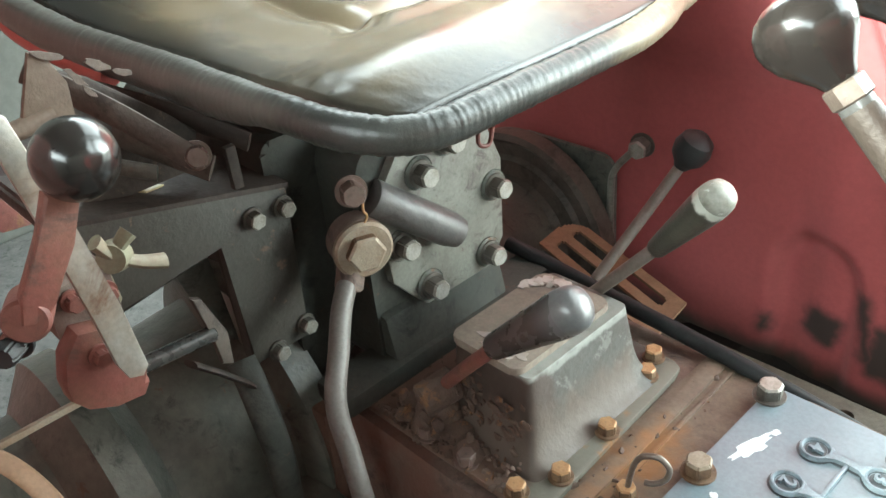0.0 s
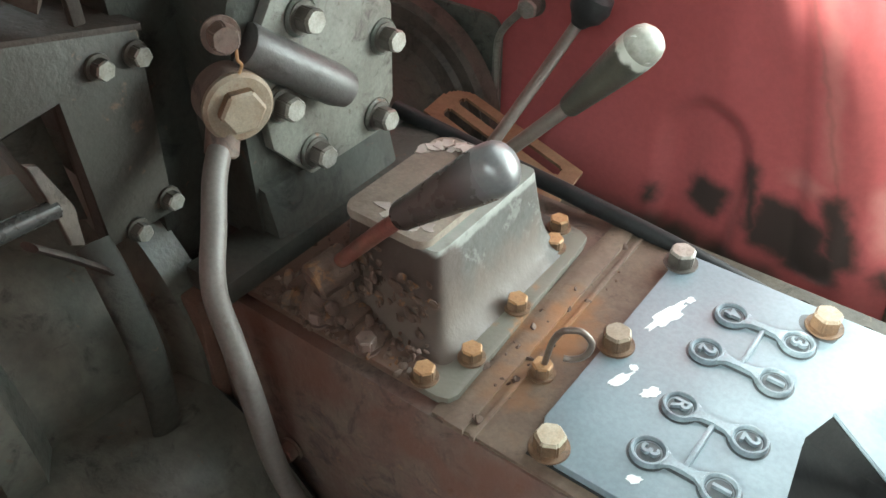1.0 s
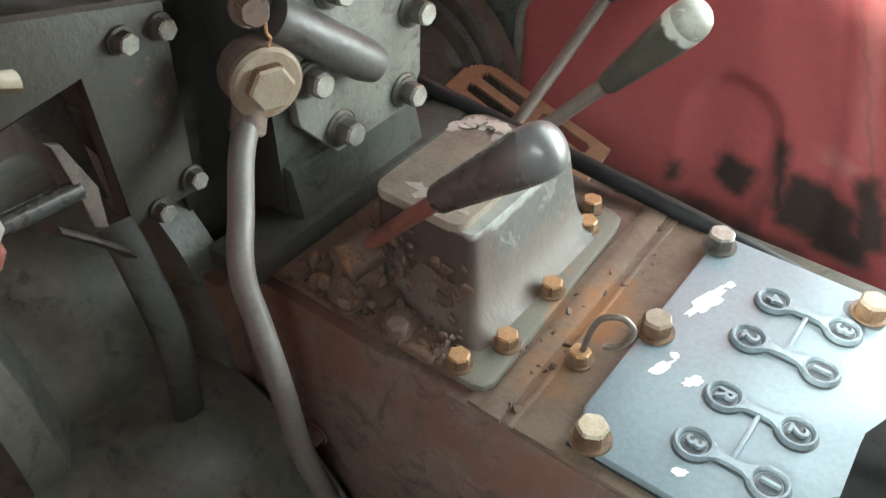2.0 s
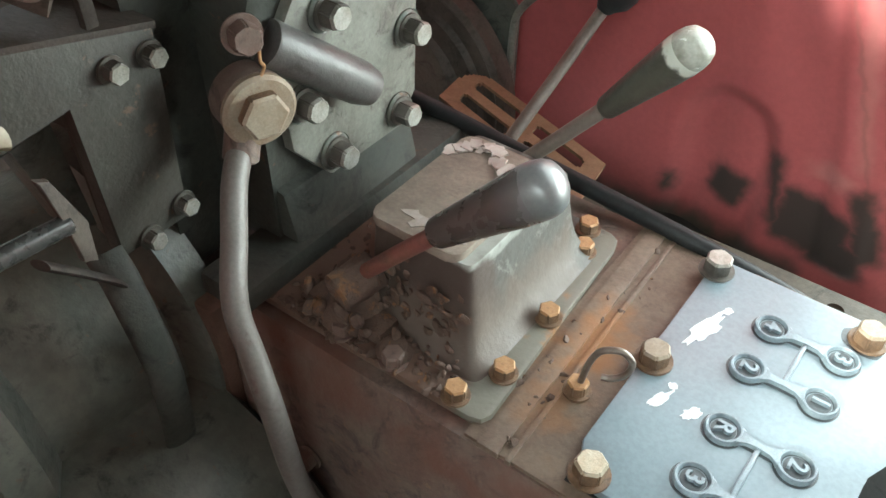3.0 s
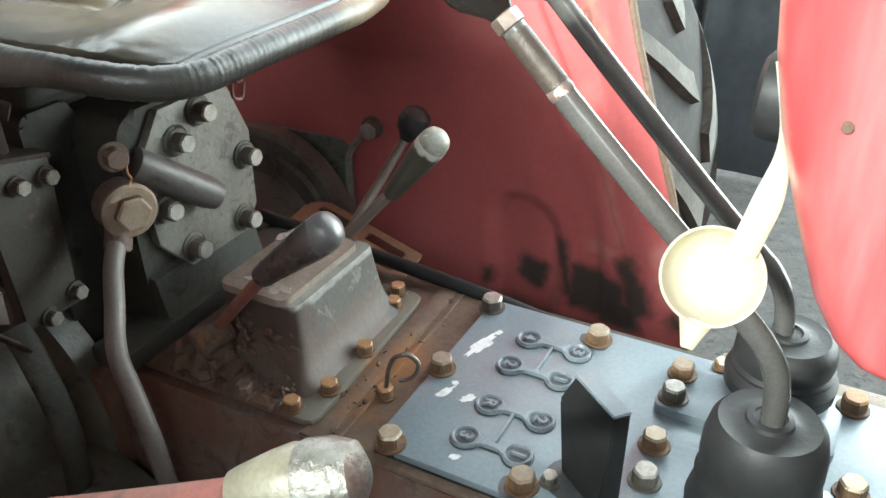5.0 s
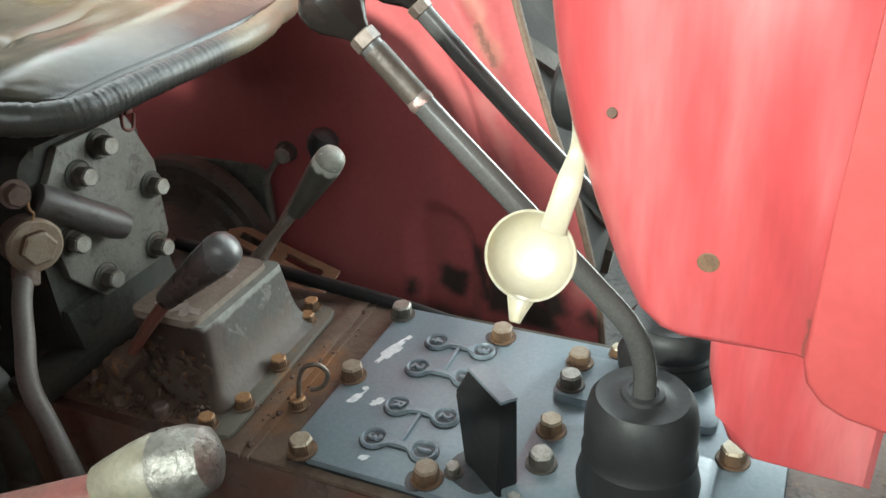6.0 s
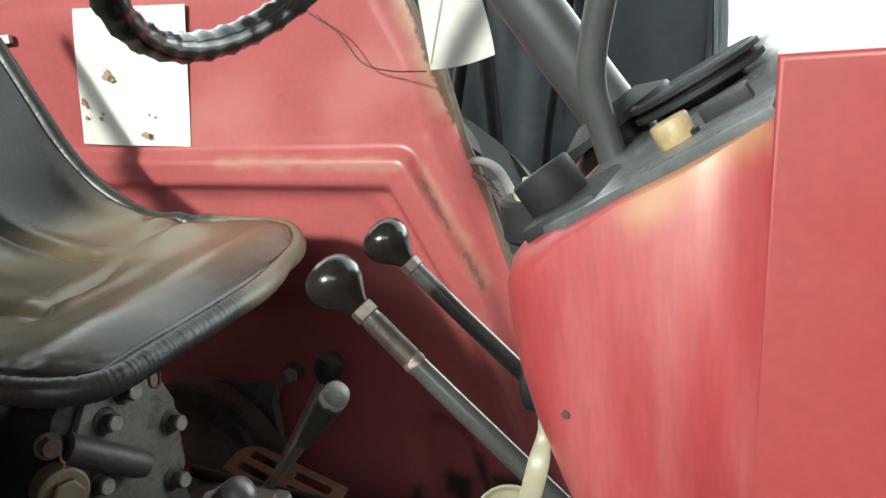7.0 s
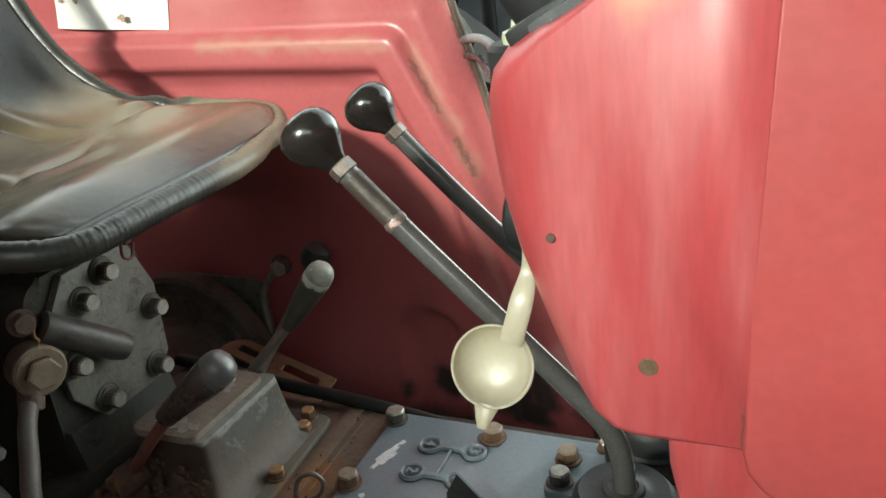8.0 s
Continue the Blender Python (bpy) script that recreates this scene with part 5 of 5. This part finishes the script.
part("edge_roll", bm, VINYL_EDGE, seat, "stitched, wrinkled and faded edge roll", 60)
for y, z in ((-0.004, 1.1165), (0.014, 1.1150)):
    part("tear", lathe([(0, 0), (0.0030, 0), (0.0032, 0.0012), (0.0024, 0.0026), (0.0014, 0.0014), (0, 0.0010)], (-0.1318, y, z - 0.0008), (-0.10, y - 0.02, z + 0.018), 12, 0.25), DUSTY, seat, "small torn hole")
part("seat_pan", sheet(lambda u, v: SEAT_TURN @ Vector((-0.055 - 0.39 * u, (-0.86 + 1.72 * v) * half_width(0.07 + 0.38 * u, v - 0.5), 1.076 + 0.004 * math.sin(9 * v) + 0.10 * max(0, u - 0.7) ** 1.5)), 16, 16, 0.006), CAST_RUST, seat, "dark rusty steel pan")
part("seat_bracket", box((-0.56, -0.14, 1.024), (-0.37, 0.14, 1.066), 0.022, segs=4), SOOT, seat)
part("pan_tab", prism([(-0.152, 1.092), (-0.170, 1.092), (-0.168, 1.080), (-0.155, 1.082)], -0.090, -0.081, "y", 0.002), RUST_RED, seat, "small red tab")
part("hook_wire", tube([(-0.158, -0.092, 1.085), (-0.157, -0.094, 1.072), (-0.157, -0.084, 1.068), (-0.158, -0.078, 1.08)], 0.0016, 8, 6), RUST_RED, seat)
part("pan_edge", tube([seat_point(0.34 + 0.035 * k, -1.0) + Vector((0, -0.002, -0.033)) for k in range(12)], 0.011, 12, 4), RED, seat, "red pan edge")

# ---- fender ----
FRONT = [(0.545, 0.153), (0.575, 0.151), (0.643, 0.143), (0.738, 0.121), (0.800, 0.106), (0.90, 0.071), (1.0, 0.040), (1.06, 0.024), (1.129, 0.008), (1.20, -0.016), (1.307, -0.040), (1.404, -0.085), (1.47, -0.18), (1.50, -0.32)]


def front_x(z):
    for (z0, x0), (z1, x1) in zip(FRONT, FRONT[1:]):
        if z <= z1:
            return x0 + (x1 - x0) * (z - z0) / (z1 - z0)
    return FRONT[-1][1]


def seg_distance(x, z, a, b):
    ax, az = b[0] - a[0], b[1] - a[1]
    t = min(1, max(0, ((x - a[0]) * ax + (z - a[1]) * az) / (ax * ax + az * az)))
    return math.hypot(x - a[0] - t * ax, z - a[1] - t * az)


BEAD = [(-1.2, 1.172), (-0.108, 1.160), (-0.010, 0.955), (0.042, 0.76), (0.06, 0.60)]
STEP = [(-1.3, 1.228), (-0.055, 1.213), (0.004, 1.06), (0.095, 0.72)]


def STEP_Z(x):
    """Height of the shallow step that frames the bead."""
    for (xa, za), (xb, zb) in zip(STEP, STEP[1:]):
        if x <= xb:
            return za + (zb - za) * (x - xa) / (xb - xa)
    return 0.6


def fender_y(x, z):
    """Depth of the pressed sheet: a raised bead, a pressed arch and soft dents."""
    d = min(seg_distance(x, z, a, b) for a, b in zip(BEAD, BEAD[1:]))
    y = 0.412 - (0.008 + 0.013 * smooth01(0.82, 1.02, z)) * smooth01(0.036, 0.016, d)
    inner = smooth01(0.0, 0.03, (1.139 - z)) * smooth01(0.0, 0.05, -0.150 - x + (1.139 - z) * 0.45)
    y -= 0.0012 * smooth01(0.0, 0.014, min(STEP_Z(x) - z, 0.03)) * smooth01(0.02, 0.045, d)
    y += 0.010 * inner
    qx, qz = x + 0.150, z - 0.907
    y += 0.012 * smooth01(0.026, -0.030, math.hypot(max(qx, 0), max(qz, 0)) + min(max(qx, qz), 0) - 0.04)
    arch = math.hypot((x + 0.103) / 0.055, max(0.0, z - 0.69) / 0.062)
    y += 0.018 * smooth01(1.25, 0.72, arch) * smooth01(0.52, 0.58, z)
    y += 0.004 * noise.noise((x * 4, z * 4, 0.0))
    y += 0.02 * smooth01(0.05, 0.0, front_x(z) - x) + 0.10 * smooth01(1.40, 1.52, z) ** 2
    return y


def fender_point(u, v):
    z = 0.545 + 0.955 * v
    x1 = front_x(z)
    x = -1.25 + (x1 + 1.25) * u ** 0.8
    return (x, fender_y(x, z), z)


fender = part("fender", sheet(fender_point, 240, 170, 0.003), RED_FENDER, tractor, "red pressed steel fender, paint worn black low down", 50)
part("edge_bead", tube([(front_x(z) + 0.002, fender_y(front_x(z), z) - 0.001, z) for z in [0.55 + 0.945 * k / 40 for k in range(41)]], 0.0055, 10, 2), DECK, fender, "brown worn front edge")
part("fender_top", sheet(lambda u, v: (-1.25 + 0.94 * u + 0.02 * v, 0.50 + 0.42 * v, 1.50 + 0.02 * math.sin(3 * u) - 0.03 * v * v), 30, 12, 0.003), RED, fender)
tyre = part("rear_tyre", lathe([(0.34, -0.17), (0.42, -0.19), (0.55, -0.19), (0.605, -0.165), (0.615, 0.0), (0.605, 0.165), (0.55, 0.19), (0.42, 0.19), (0.34, 0.17), (0.30, 0.10), (0.30, -0.10), (0.34, -0.17)], (-0.52, 0.69, 0.65), (-0.52, 1.69, 0.65), 72), TYRE, tractor, "dusty black rear tyre with deep lugs")
for k in range(18):
    for sgn in (-1, 1):
        a0 = 2 * math.pi * (k + (0.5 if sgn > 0 else 0)) / 18
        bm = bmesh.new()
        cols = []
        for i in range(7):
            w = i / 6
            yy = sgn * (0.012 + 0.185 * w)
            aa = a0 + 0.34 * w ** 1.3
            r0, r1 = 0.60 - 0.045 * w ** 3, 0.628 - 0.040 * w ** 2.5
            ring = []
            for da, rr in ((-0.050, r0 - 0.02), (-0.038, r1), (0.038, r1), (0.052, r0 - 0.02)):
                ring.append(bm.verts.new((-0.52 + rr * math.cos(aa + da), 0.69 + yy, 0.65 + rr * math.sin(aa + da))))
            cols.append(ring)
        for p, q in zip(cols, cols[1:]):
            for i in range(4):
                bm.faces.new((p[i], p[(i + 1) % 4], q[(i + 1) % 4], q[i]))
        bm.faces.new(cols[0][::-1])
        bm.faces.new(cols[-1])
        part("lug", bm, TYRE_LUG, tyre, smooth=30)
part("rim", lathe([(0, -0.02), (0.12, -0.02), (0.14, 0.0), (0.28, -0.03), (0.345, -0.15), (0.345, 0.15), (0.28, 0.06), (0.14, 0.04), (0, 0.04)], (-0.52, 0.69, 0.65), (-0.52, 1.69, 0.65), 48), CAST_GREY, tyre)

near = part("fender", sheet(lambda u, v: (lambda p: (p[0] - 0.04, -0.135 - p[1], p[2]))(fender_point(u, v)), 60, 50, 0.003), RED_OLD, tractor, "dull red fender on the near side", 50)
part("fender_top", sheet(lambda u, v: (-1.25 + 0.94 * u + 0.02 * v, -0.635 - 0.35 * v, 1.50 + 0.02 * math.sin(3 * u) - 0.03 * v * v), 20, 8, 0.003), RED, near)
part("rear_tyre", lathe([(0.34, -0.17), (0.42, -0.19), (0.55, -0.19), (0.62, -0.165), (0.635, 0.0), (0.62, 0.165), (0.55, 0.19), (0.42, 0.19), (0.34, 0.17), (0.30, 0.10), (0.30, -0.10), (0.34, -0.17)], (-0.52, -0.80, 0.65), (-0.52, 1.0, 0.65), 72), TYRE, tractor, "dusty black rear tyre")

# sheets on the fender
STAIN = material("brown_mould_spot", (0.27, 0.17, 0.11), 0.8, second=(0.40, 0.30, 0.22), scale=160, bump=0.1)
note = part("paper_notice", sheet(lambda u, v: (-0.693 + 0.217 * u + 0.047 * v, fender_y(-0.62 + 0.2 * u, 1.2 + 0.22 * v) - 0.006 - 0.004 * math.sin(5 * u + 2 * v), 1.214 + 0.215 * v - 0.012 * u), 16, 16, 0.0012), PAPER)
tagged(note, "blank white notice sheet with brown spots on the fender", "paper")
flap = part("plastic_flap", sheet(lambda u, v: (-0.021 + 0.080 * u * (1 - 0.42 * v * v) - 0.012 * v, 0.358 + 0.024 * u, 1.3025 + 0.012 * u + 0.16 * v - 0.004 * math.sin(3 * u)), 16, 16, 0.0015), PAPER)
tagged(flap, "white curved sheet hanging past the fender edge", "sheet")
for x, z, r in ((-0.634, 1.323, 0.010), (-0.628, 1.316, 0.006), (-0.695, 1.283, 0.007), (-0.690, 1.275, 0.004), (-0.581, 1.225, 0.007), (-0.666, 1.254, 0.004), (-0.697, 1.257, 0.004), (-0.660, 1.262, 0.003), (-0.564, 1.257, 0.003)):
    stain = [(x + 0.030 + r * (1 + 0.4 * math.sin(5 * k + x * 90)) * math.cos(math.pi * k / 7), z + r * 0.8 * (1 + 0.4 * math.sin(3 * k + z * 80)) * math.sin(math.pi * k / 7)) for k in range(14)]
    part("stain", prism(stain, -0.0004, 0.0004, "y", 0, 1), STAIN, note, "brown spot", m=Matrix.Translation((0, 0.3985, 0)))
part("crease", tube([(-0.02, 0.3555, 1.312), (0.0, 0.3625, 1.39), (0.01, 0.3655, 1.45)], 0.0008, 6, 4), PAPER, flap)
tape = part("tape_piece", box((-0.858, 0.396, 1.387), (-0.796, 0.404, 1.401), 0.001), PAPER)
tagged(tape, "small cream strip stuck on the fender", "tape")
cord = part("thin_cord", tube([(-0.215, 0.385, 1.398), (-0.203, 0.385, 1.385), (-0.163, 0.385, 1.356), (-0.134, 0.384, 1.3165), (-0.093, 0.382, 1.3025), (-0.027, 0.358, 1.301)], 0.0010, 8, 8), RUBBER)
tagged(cord, "thin dark cord drooping along the fender", "cord")

# ---- console ----
SIDE = [(0.425, 1.0795), (0.406, 1.0790), (0.378, 1.0745), (0.3545, 1.0735), (0.342, 1.0770), (0.3295, 1.0860), (0.3185, 1.1015), (0.3045, 1.137), (0.2925, 1.174), (0.2852, 1.206), (0.2818, 1.237), (0.2826, 1.2525), (0.2870, 1.2665), (0.2965, 1.2780),
        (0.315, 1.2885), (0.3454, 1.3035), (0.378, 1.3200), (0.425, 1.3440)]
worn_or_lit_patches(RED_HOOD, [], (0.40, 0.22, 0.12), 25, 0.012, 0.012, lines=[(0.355, 1.302, 0.42, 1.336, 0.008)])
worn_or_lit_patches(RED_HOOD, [], (0.10, 0.05, 0.035), 150, 0.001, 0.0018, lines=[(0.4075, 1.076, 0.4085, 1.104, 0.0005)])
worn_or_lit_patches(RED_HOOD, [], (0.48, 0.31, 0.25), 60, 0.004, 0.003, lines=[(0.2810, 1.245, 0.2855, 1.203, 0.0022), (0.2855, 1.203, 0.312, 1.117, 0.0022)])
def rolled(outline, y0, y1, roll, inset):
    """A body pushed along y whose near edge rolls over broadly; inset(x, z) tells how far the flat of the side stands back."""
    k = len(outline)
    pts = [Vector((x, 0, z)) for x, z in outline]
    mid = sum(pts, Vector()) / k
    inward = []
    for i in range(k):
        d = (pts[(i + 1) % k] - pts[i - 1]).normalized()
        n = Vector((-d.z, 0, d.x))
        inward.append(n if n.dot(mid - pts[i]) > 0 else -n)
    bm = bmesh.new()
    rings = []
    for j in range(9):
        a = math.pi / 2 * j / 8
        rings.append([bm.verts.new(p + n * inset(p.x, p.z) * (1 - math.sin(a)) + Vector((0, y0 + roll * (1 - math.cos(a)), 0))) for p, n in zip(pts, inward)])
    rings.append([bm.verts.new(p + Vector((0, y1, 0))) for p in pts])
    for a, b in zip(rings, rings[1:]):
        for i in range(k):
            bm.faces.new((a[i], a[(i + 1) % k], b[(i + 1) % k], b[i]))
    bm.faces.new(rings[0][::-1])
    bm.faces.new(rings[-1])
    return bm


def roll_inset(x, z):
    return 0.004 + 0.024 * smooth01(0.39, 0.33, x) * smooth01(1.295, 1.225, z) * smooth01(1.075, 1.12, z) + 0.010 * smooth01(0.43, 0.36, x) * smooth01(1.297, 1.280, z)


COLUMN = material("dull_dark_grey_paint", (0.050, 0.052, 0.053), 0.34, second=(0.070, 0.070, 0.068), scale=9, bump=0.08, bump_scale=160, grain=0.06)
console = part("console", rolled(SIDE, -0.2655, 0.245, 0.036, roll_inset), RED_HOOD, tractor, "faded red instrument console", 60)
part("hole", rod((0.364, -0.2660, 1.1245), (0.364, -0.259, 1.1245), 0.0052, 20), BROWN_RUST, console, "brown plugged hole")
part("hole", rod((0.3187, -0.2660, 1.1893), (0.3187, -0.255, 1.1893), 0.0024, 16), CRUST, console)
HOOD = [(0.419, 1.367), (1.6, 1.367), (1.6, 1.052), (0.52, 1.052), (0.470, 1.0525), (0.4475, 1.0525), (0.4296, 1.0562), (0.4187, 1.062), (0.411, 1.072), (0.4085, 1.083), (0.4105, 1.16)]
hood = part("hood", prism(HOOD, -0.2680, 0.2475, "y", 0.003, 3), material("red_orange_hood", (0.305, 0.046, 0.046), 0.40, second=(0.32, 0.066, 0.065), scale=5, bump=0.04, bump_scale=60, grain=0.05), tractor, "smooth red bonnet side panel", 50)
part("lower_panel", prism([(0.362, 1.070), (0.364, 1.026), (0.371, 0.998), (0.379, 0.979), (0.393, 0.9685), (0.455, 0.966), (0.455, 1.070)], -0.212, 0.19, "y", 0.01, 3), RED_HOOD, console, "red lower panel")
part("engine_block", box((0.53, -0.20, 0.45), (1.5, 0.18, 1.06), 0.02), CAST_DARK, tractor, "dark engine block under the bonnet")
part("clutch_pedal_post", tube([(0.50, -0.21, 0.80), (0.50, -0.21, 1.02)], 0.012, 12, 2), CAST_DARK, tractor)

# dash on top of the console
DT = Matrix.Translation((0.316, 0.0, 1.2845)) @ pose(0, 0, 0, 0, -28.5, 0)
bm = prism([(-0.013, -0.236), (-0.006, -0.250), (0.008, -0.2575), (0.118, -0.2605), (0.118, 0.235), (-0.013, 0.235)], -0.004, 0.0056, "z", 0.003)
bmesh.ops.transform(bm, matrix=DT, verts=bm.verts)
dash = part("dash_panel", bm, DASH, tractor, "glossy grey dash panel")
part("black_cap", join(lathe([(0, 0), (0.0172, 0), (0.018, 0.0015), (0.018, 0.022), (0.0168, 0.0235), (0, 0.024)], DT @ Vector((-0.007, -0.205, 0.005)), DT @ Vector((-0.10, -0.205, 1)), 40)), RUBBER, dash, "black round cap")
part("cap_base", box((-0.019, -0.249, -0.004), (0.026, -0.18, 0.0085), 0.004, DT), RUBBER, dash)
part("tan_button", lathe([(0, 0), (0.0098, 0), (0.0102, 0.001), (0.0102, 0.013), (0.0095, 0.014), (0, 0.014)], DT @ Vector((0.066, -0.212, 0.004)), DT @ Vector((0.066, -0.212, 1)), 32), GOLD, dash, "tan cylindrical button")
part("button_base", rod(DT @ Vector((0.070, -0.212, 0.0025)), DT @ Vector((0.070, -0.212, 0.009)), 0.0075), RUBBER, dash)
part("switch_bar", box((0.078, -0.20, 0.002), (0.105, -0.185, 0.014), 0.002, DT), RUBBER, dash, "black switch bar")
part("gauge_rim", lathe([(0, 0), (0.030, 0.0), (0.032, 0.006), (0.045, 0.007), (0.047, 0.008), (0.047, 0.0115), (0.042, 0.0125), (0.042, 0.0145), (0.047, 0.0155), (0.047, 0.019), (0.044, 0.0205), (0.039, 0.018)], DT @ Vector((0.058, -0.05, 0.004)), DT @ Vector((0.058, -0.05, 1)), 48), RUBBER, dash, "black gauge rim")
part("gauge_glass", rod(DT @ Vector((0.058, -0.05, 0.016)), DT @ Vector((0.058, -0.05, 0.0225)), 0.040, 40), DASH, dash)
part("bottle", join(rod((0.230, -0.022, 1.205), (0.228, -0.022, 1.241), 0.026, 32), rod((0.232, -0.022, 1.219), (0.31, -0.022, 1.262), 0.008, 14)), RUBBER, dash, "black round reservoir")
part("washer_bottle_cap", lathe([(0, 0), (0.011, 0), (0.012, 0.004), (0.011, 0.009), (0.005, 0.011), (0.004, 0.017), (0, 0.0175)], (0.2285, -0.030, 1.240), (0.2285, -0.030, 2.0), 24), material("pale_green_plastic", (0.55, 0.62, 0.42), 0.4), dash, "pale green cap")
TILT = radians(48)
AX = Vector((-math.sin(TILT), 0, math.cos(TILT)))
C0 = Vector((0.298, -0.012, 1.2935))
AC = Vector((-math.sin(radians(34.7)), 0, math.cos(radians(34.7))))
col = part("steering_column", tube([C0 - AC * 0.03, C0 + AC * 0.06, C0 + AC * 0.15, C0 + AC * 0.21 + Vector((-0.012, 0, 0)), Vector((0.308, -0.004, 1.300)) + AX * 0.33], 0.0225, 40, 8), COLUMN, tractor, "dark grey steering column")
part("column_boot", lathe([(0, 0), (0.048, 0), (0.046, 0.006), (0.034, 0.012), (0.026, 0.016), (0, 0.016)], C0, C0 + AC, 40), RUBBER, col)
WC = Vector((0.310, -0.002, 1.301)) + AX * 0.34
E1, E2 = Vector((math.cos(TILT), 0, math.sin(TILT))), Vector((0, 1, 0))
bm = bmesh.new()
rings = []
for i in range(160):
    a = 2 * math.pi * i / 160
    rd = E1 * math.cos(a) + E2 * math.sin(a)
    g = 0.0125 + 0.0020 * math.cos(40 * a) * (1 if math.cos(40 * a) > -0.3 else -0.2)
    rings.append([bm.verts.new(WC + rd * (0.205 + g * math.cos(t)) + AX * (g * 1.1 * math.sin(t))) for t in [2 * math.pi * k / 12 for k in range(12)]])
for i in range(160):
    p, q = rings[i], rings[(i + 1) % 160]
    for k in range(12):
        bm.faces.new((p[k], p[(k + 1) % 12], q[(k + 1) % 12], q[k]))
wheel = part("steering_wheel", bm, GLOSS_BLACK, tractor, "black ribbed steering wheel", 60)
part("hub", lathe([(0, 0), (0.03, 0), (0.04, 0.02), (0.035, 0.04), (0, 0.045)], WC - AX * 0.03, WC, 32), RUBBER, wheel)
for k in range(3):
    a = 2 * math.pi * k / 3 + 0.4
    rd = E1 * math.cos(a) + E2 * math.sin(a)
    part("spoke", tube([WC + rd * 0.03 - AX * 0.015, WC + rd * 0.12 - AX * 0.012, WC + rd * 0.205], 0.008, 12, 4), STEEL, wheel)
part("throttle_rod", tube([(0.3145, -0.102, 1.280), (0.3075, -0.102, 1.306), (0.301, -0.102, 1.333), (0.3025, -0.102, 1.358), (0.312, -0.102, 1.398), (0.33, -0.102, 1.47)], 0.0097, 20, 8), COLUMN, tractor, "bent grey hand throttle rod")
part("bracket_rod", tube([(0.283, -0.01, 1.275), (0.27, 0.0, 1.26), (0.25, 0.05, 1.24)], 0.008, 12, 5), CAST_DARK, tractor)
part("cable", tube([(-0.092, 0.49, 1.1295), (-0.024, 0.45, 1.1575), (0.017, 0.4, 1.1735), (0.068, 0.33, 1.1785), (0.115, 0.25, 1.1665), (0.152, 0.18, 1.1595), (0.18, 0.13, 1.1715), (0.208, 0.1, 1.2045), (0.258, 0.08, 1.2395), (0.318, 0.06, 1.2595)], 0.0058, 12, 8), material("grey_cable_sleeve", (0.24, 0.25, 0.25), 0.4, scale=20), tractor, "grey control cable")
part("cable", tube([(-0.092, 0.49, 1.1145), (-0.022, 0.45, 1.1405), (0.031, 0.38, 1.1525), (0.076, 0.3, 1.1525), (0.108, 0.24, 1.1475), (0.138, 0.2, 1.1575), (0.178, 0.14, 1.1845), (0.248, 0.1, 1.2295), (0.318, 0.07, 1.2495)], 0.0048, 12, 8), STEEL, tractor, "dark control cable")
part("push_button", lathe([(0, 0), (0.0195, 0), (0.0205, 0.003), (0.0205, 0.015), (0.0192, 0.0200), (0.0160, 0.0225), (0, 0.0235)], (0.3005, -0.206, 1.1765), (0.0, -0.206, 1.19), 40), BLACK_PAINT, console, "round black push button")

# silver knob lever low beside the platform
low = part("side_lever", tube([(0.127, -0.411, 1.044), (0.012, -0.453, 1.011), (-0.12, -0.49, 0.975), (-0.25, -0.44, 0.89)], 0.0072, 16, 6, (1.3, 0.7)), RED_OLD, tractor, "red-brown side lever with pale knob")
KA, KB = (0.125, -0.412, 1.045), (0.180, -0.389, 1.061)
part("knob", lathe([(0, 0), (0.009, 0), (0.0105, 0.004), (0.0150, 0.020), (0.0170, 0.030), (0.0165, 0.033)], KA, KB, 40), material("scuffed_pale_knob", (0.22, 0.205, 0.155), 0.42, second=(0.15, 0.135, 0.10), scale=45, bump=0.3, bump_scale=150), low, "scuffed pale knob")
part("knob_cap", lathe([(0.0165, 0.033), (0.0176, 0.036), (0.0172, 0.047), (0.014, 0.056), (0.007, 0.060), (0, 0.061)], KA, KB, 40, 0.012), material("crinkled_foil", (0.28, 0.275, 0.25), 0.3, metal=0.6, second=(0.14, 0.135, 0.12), scale=90, bump=1.0, bump_scale=130), low, "crinkled silvery cap")

# measuring scoop hanging on the console edge
scoop = new("measuring_scoop")
tagged(scoop, "cream plastic measuring scoop hanging by its handle", "scoop")
SA, SB = Vector((0.278, -0.2525, 1.106)), Vector((0.298, -0.415, 1.178))
part("bowl", lathe([(0, -0.0095), (0.011, -0.0090), (0.0180, -0.0065), (0.0215, -0.001), (0.0232, 0.0035), (0.0230, 0.0045), (0.0218, 0.0040), (0.0200, -0.0010), (0.0165, -0.0050), (0.0105, -0.0072), (0, -0.0076)], SA, SB, 48), CREAM, scoop)
part("handle", tube([(0.2885, -0.2510, 1.1205), (0.2910, -0.2490, 1.1300), (0.2942, -0.2440, 1.1440), (0.2952, -0.2350, 1.1555), (0.2944, -0.2340, 1.1680), (0.2927, -0.2343, 1.1800), (0.2901, -0.2347, 1.1910), (0.2875, -0.2350, 1.2015)], lambda q: 0.0064 - 0.0048 * smooth01(0.25, 0.62, q), 14, 6, (1.0, 0.28)), CREAM, scoop)
part("spout", tube([(0.2755, -0.2615, 1.0865), (0.2750, -0.2655, 1.0815), (0.2745, -0.2690, 1.0755)], lambda q: 0.008 - 0.005 * q, 12, 4, (1.0, 0.5)), CREAM, scoop)
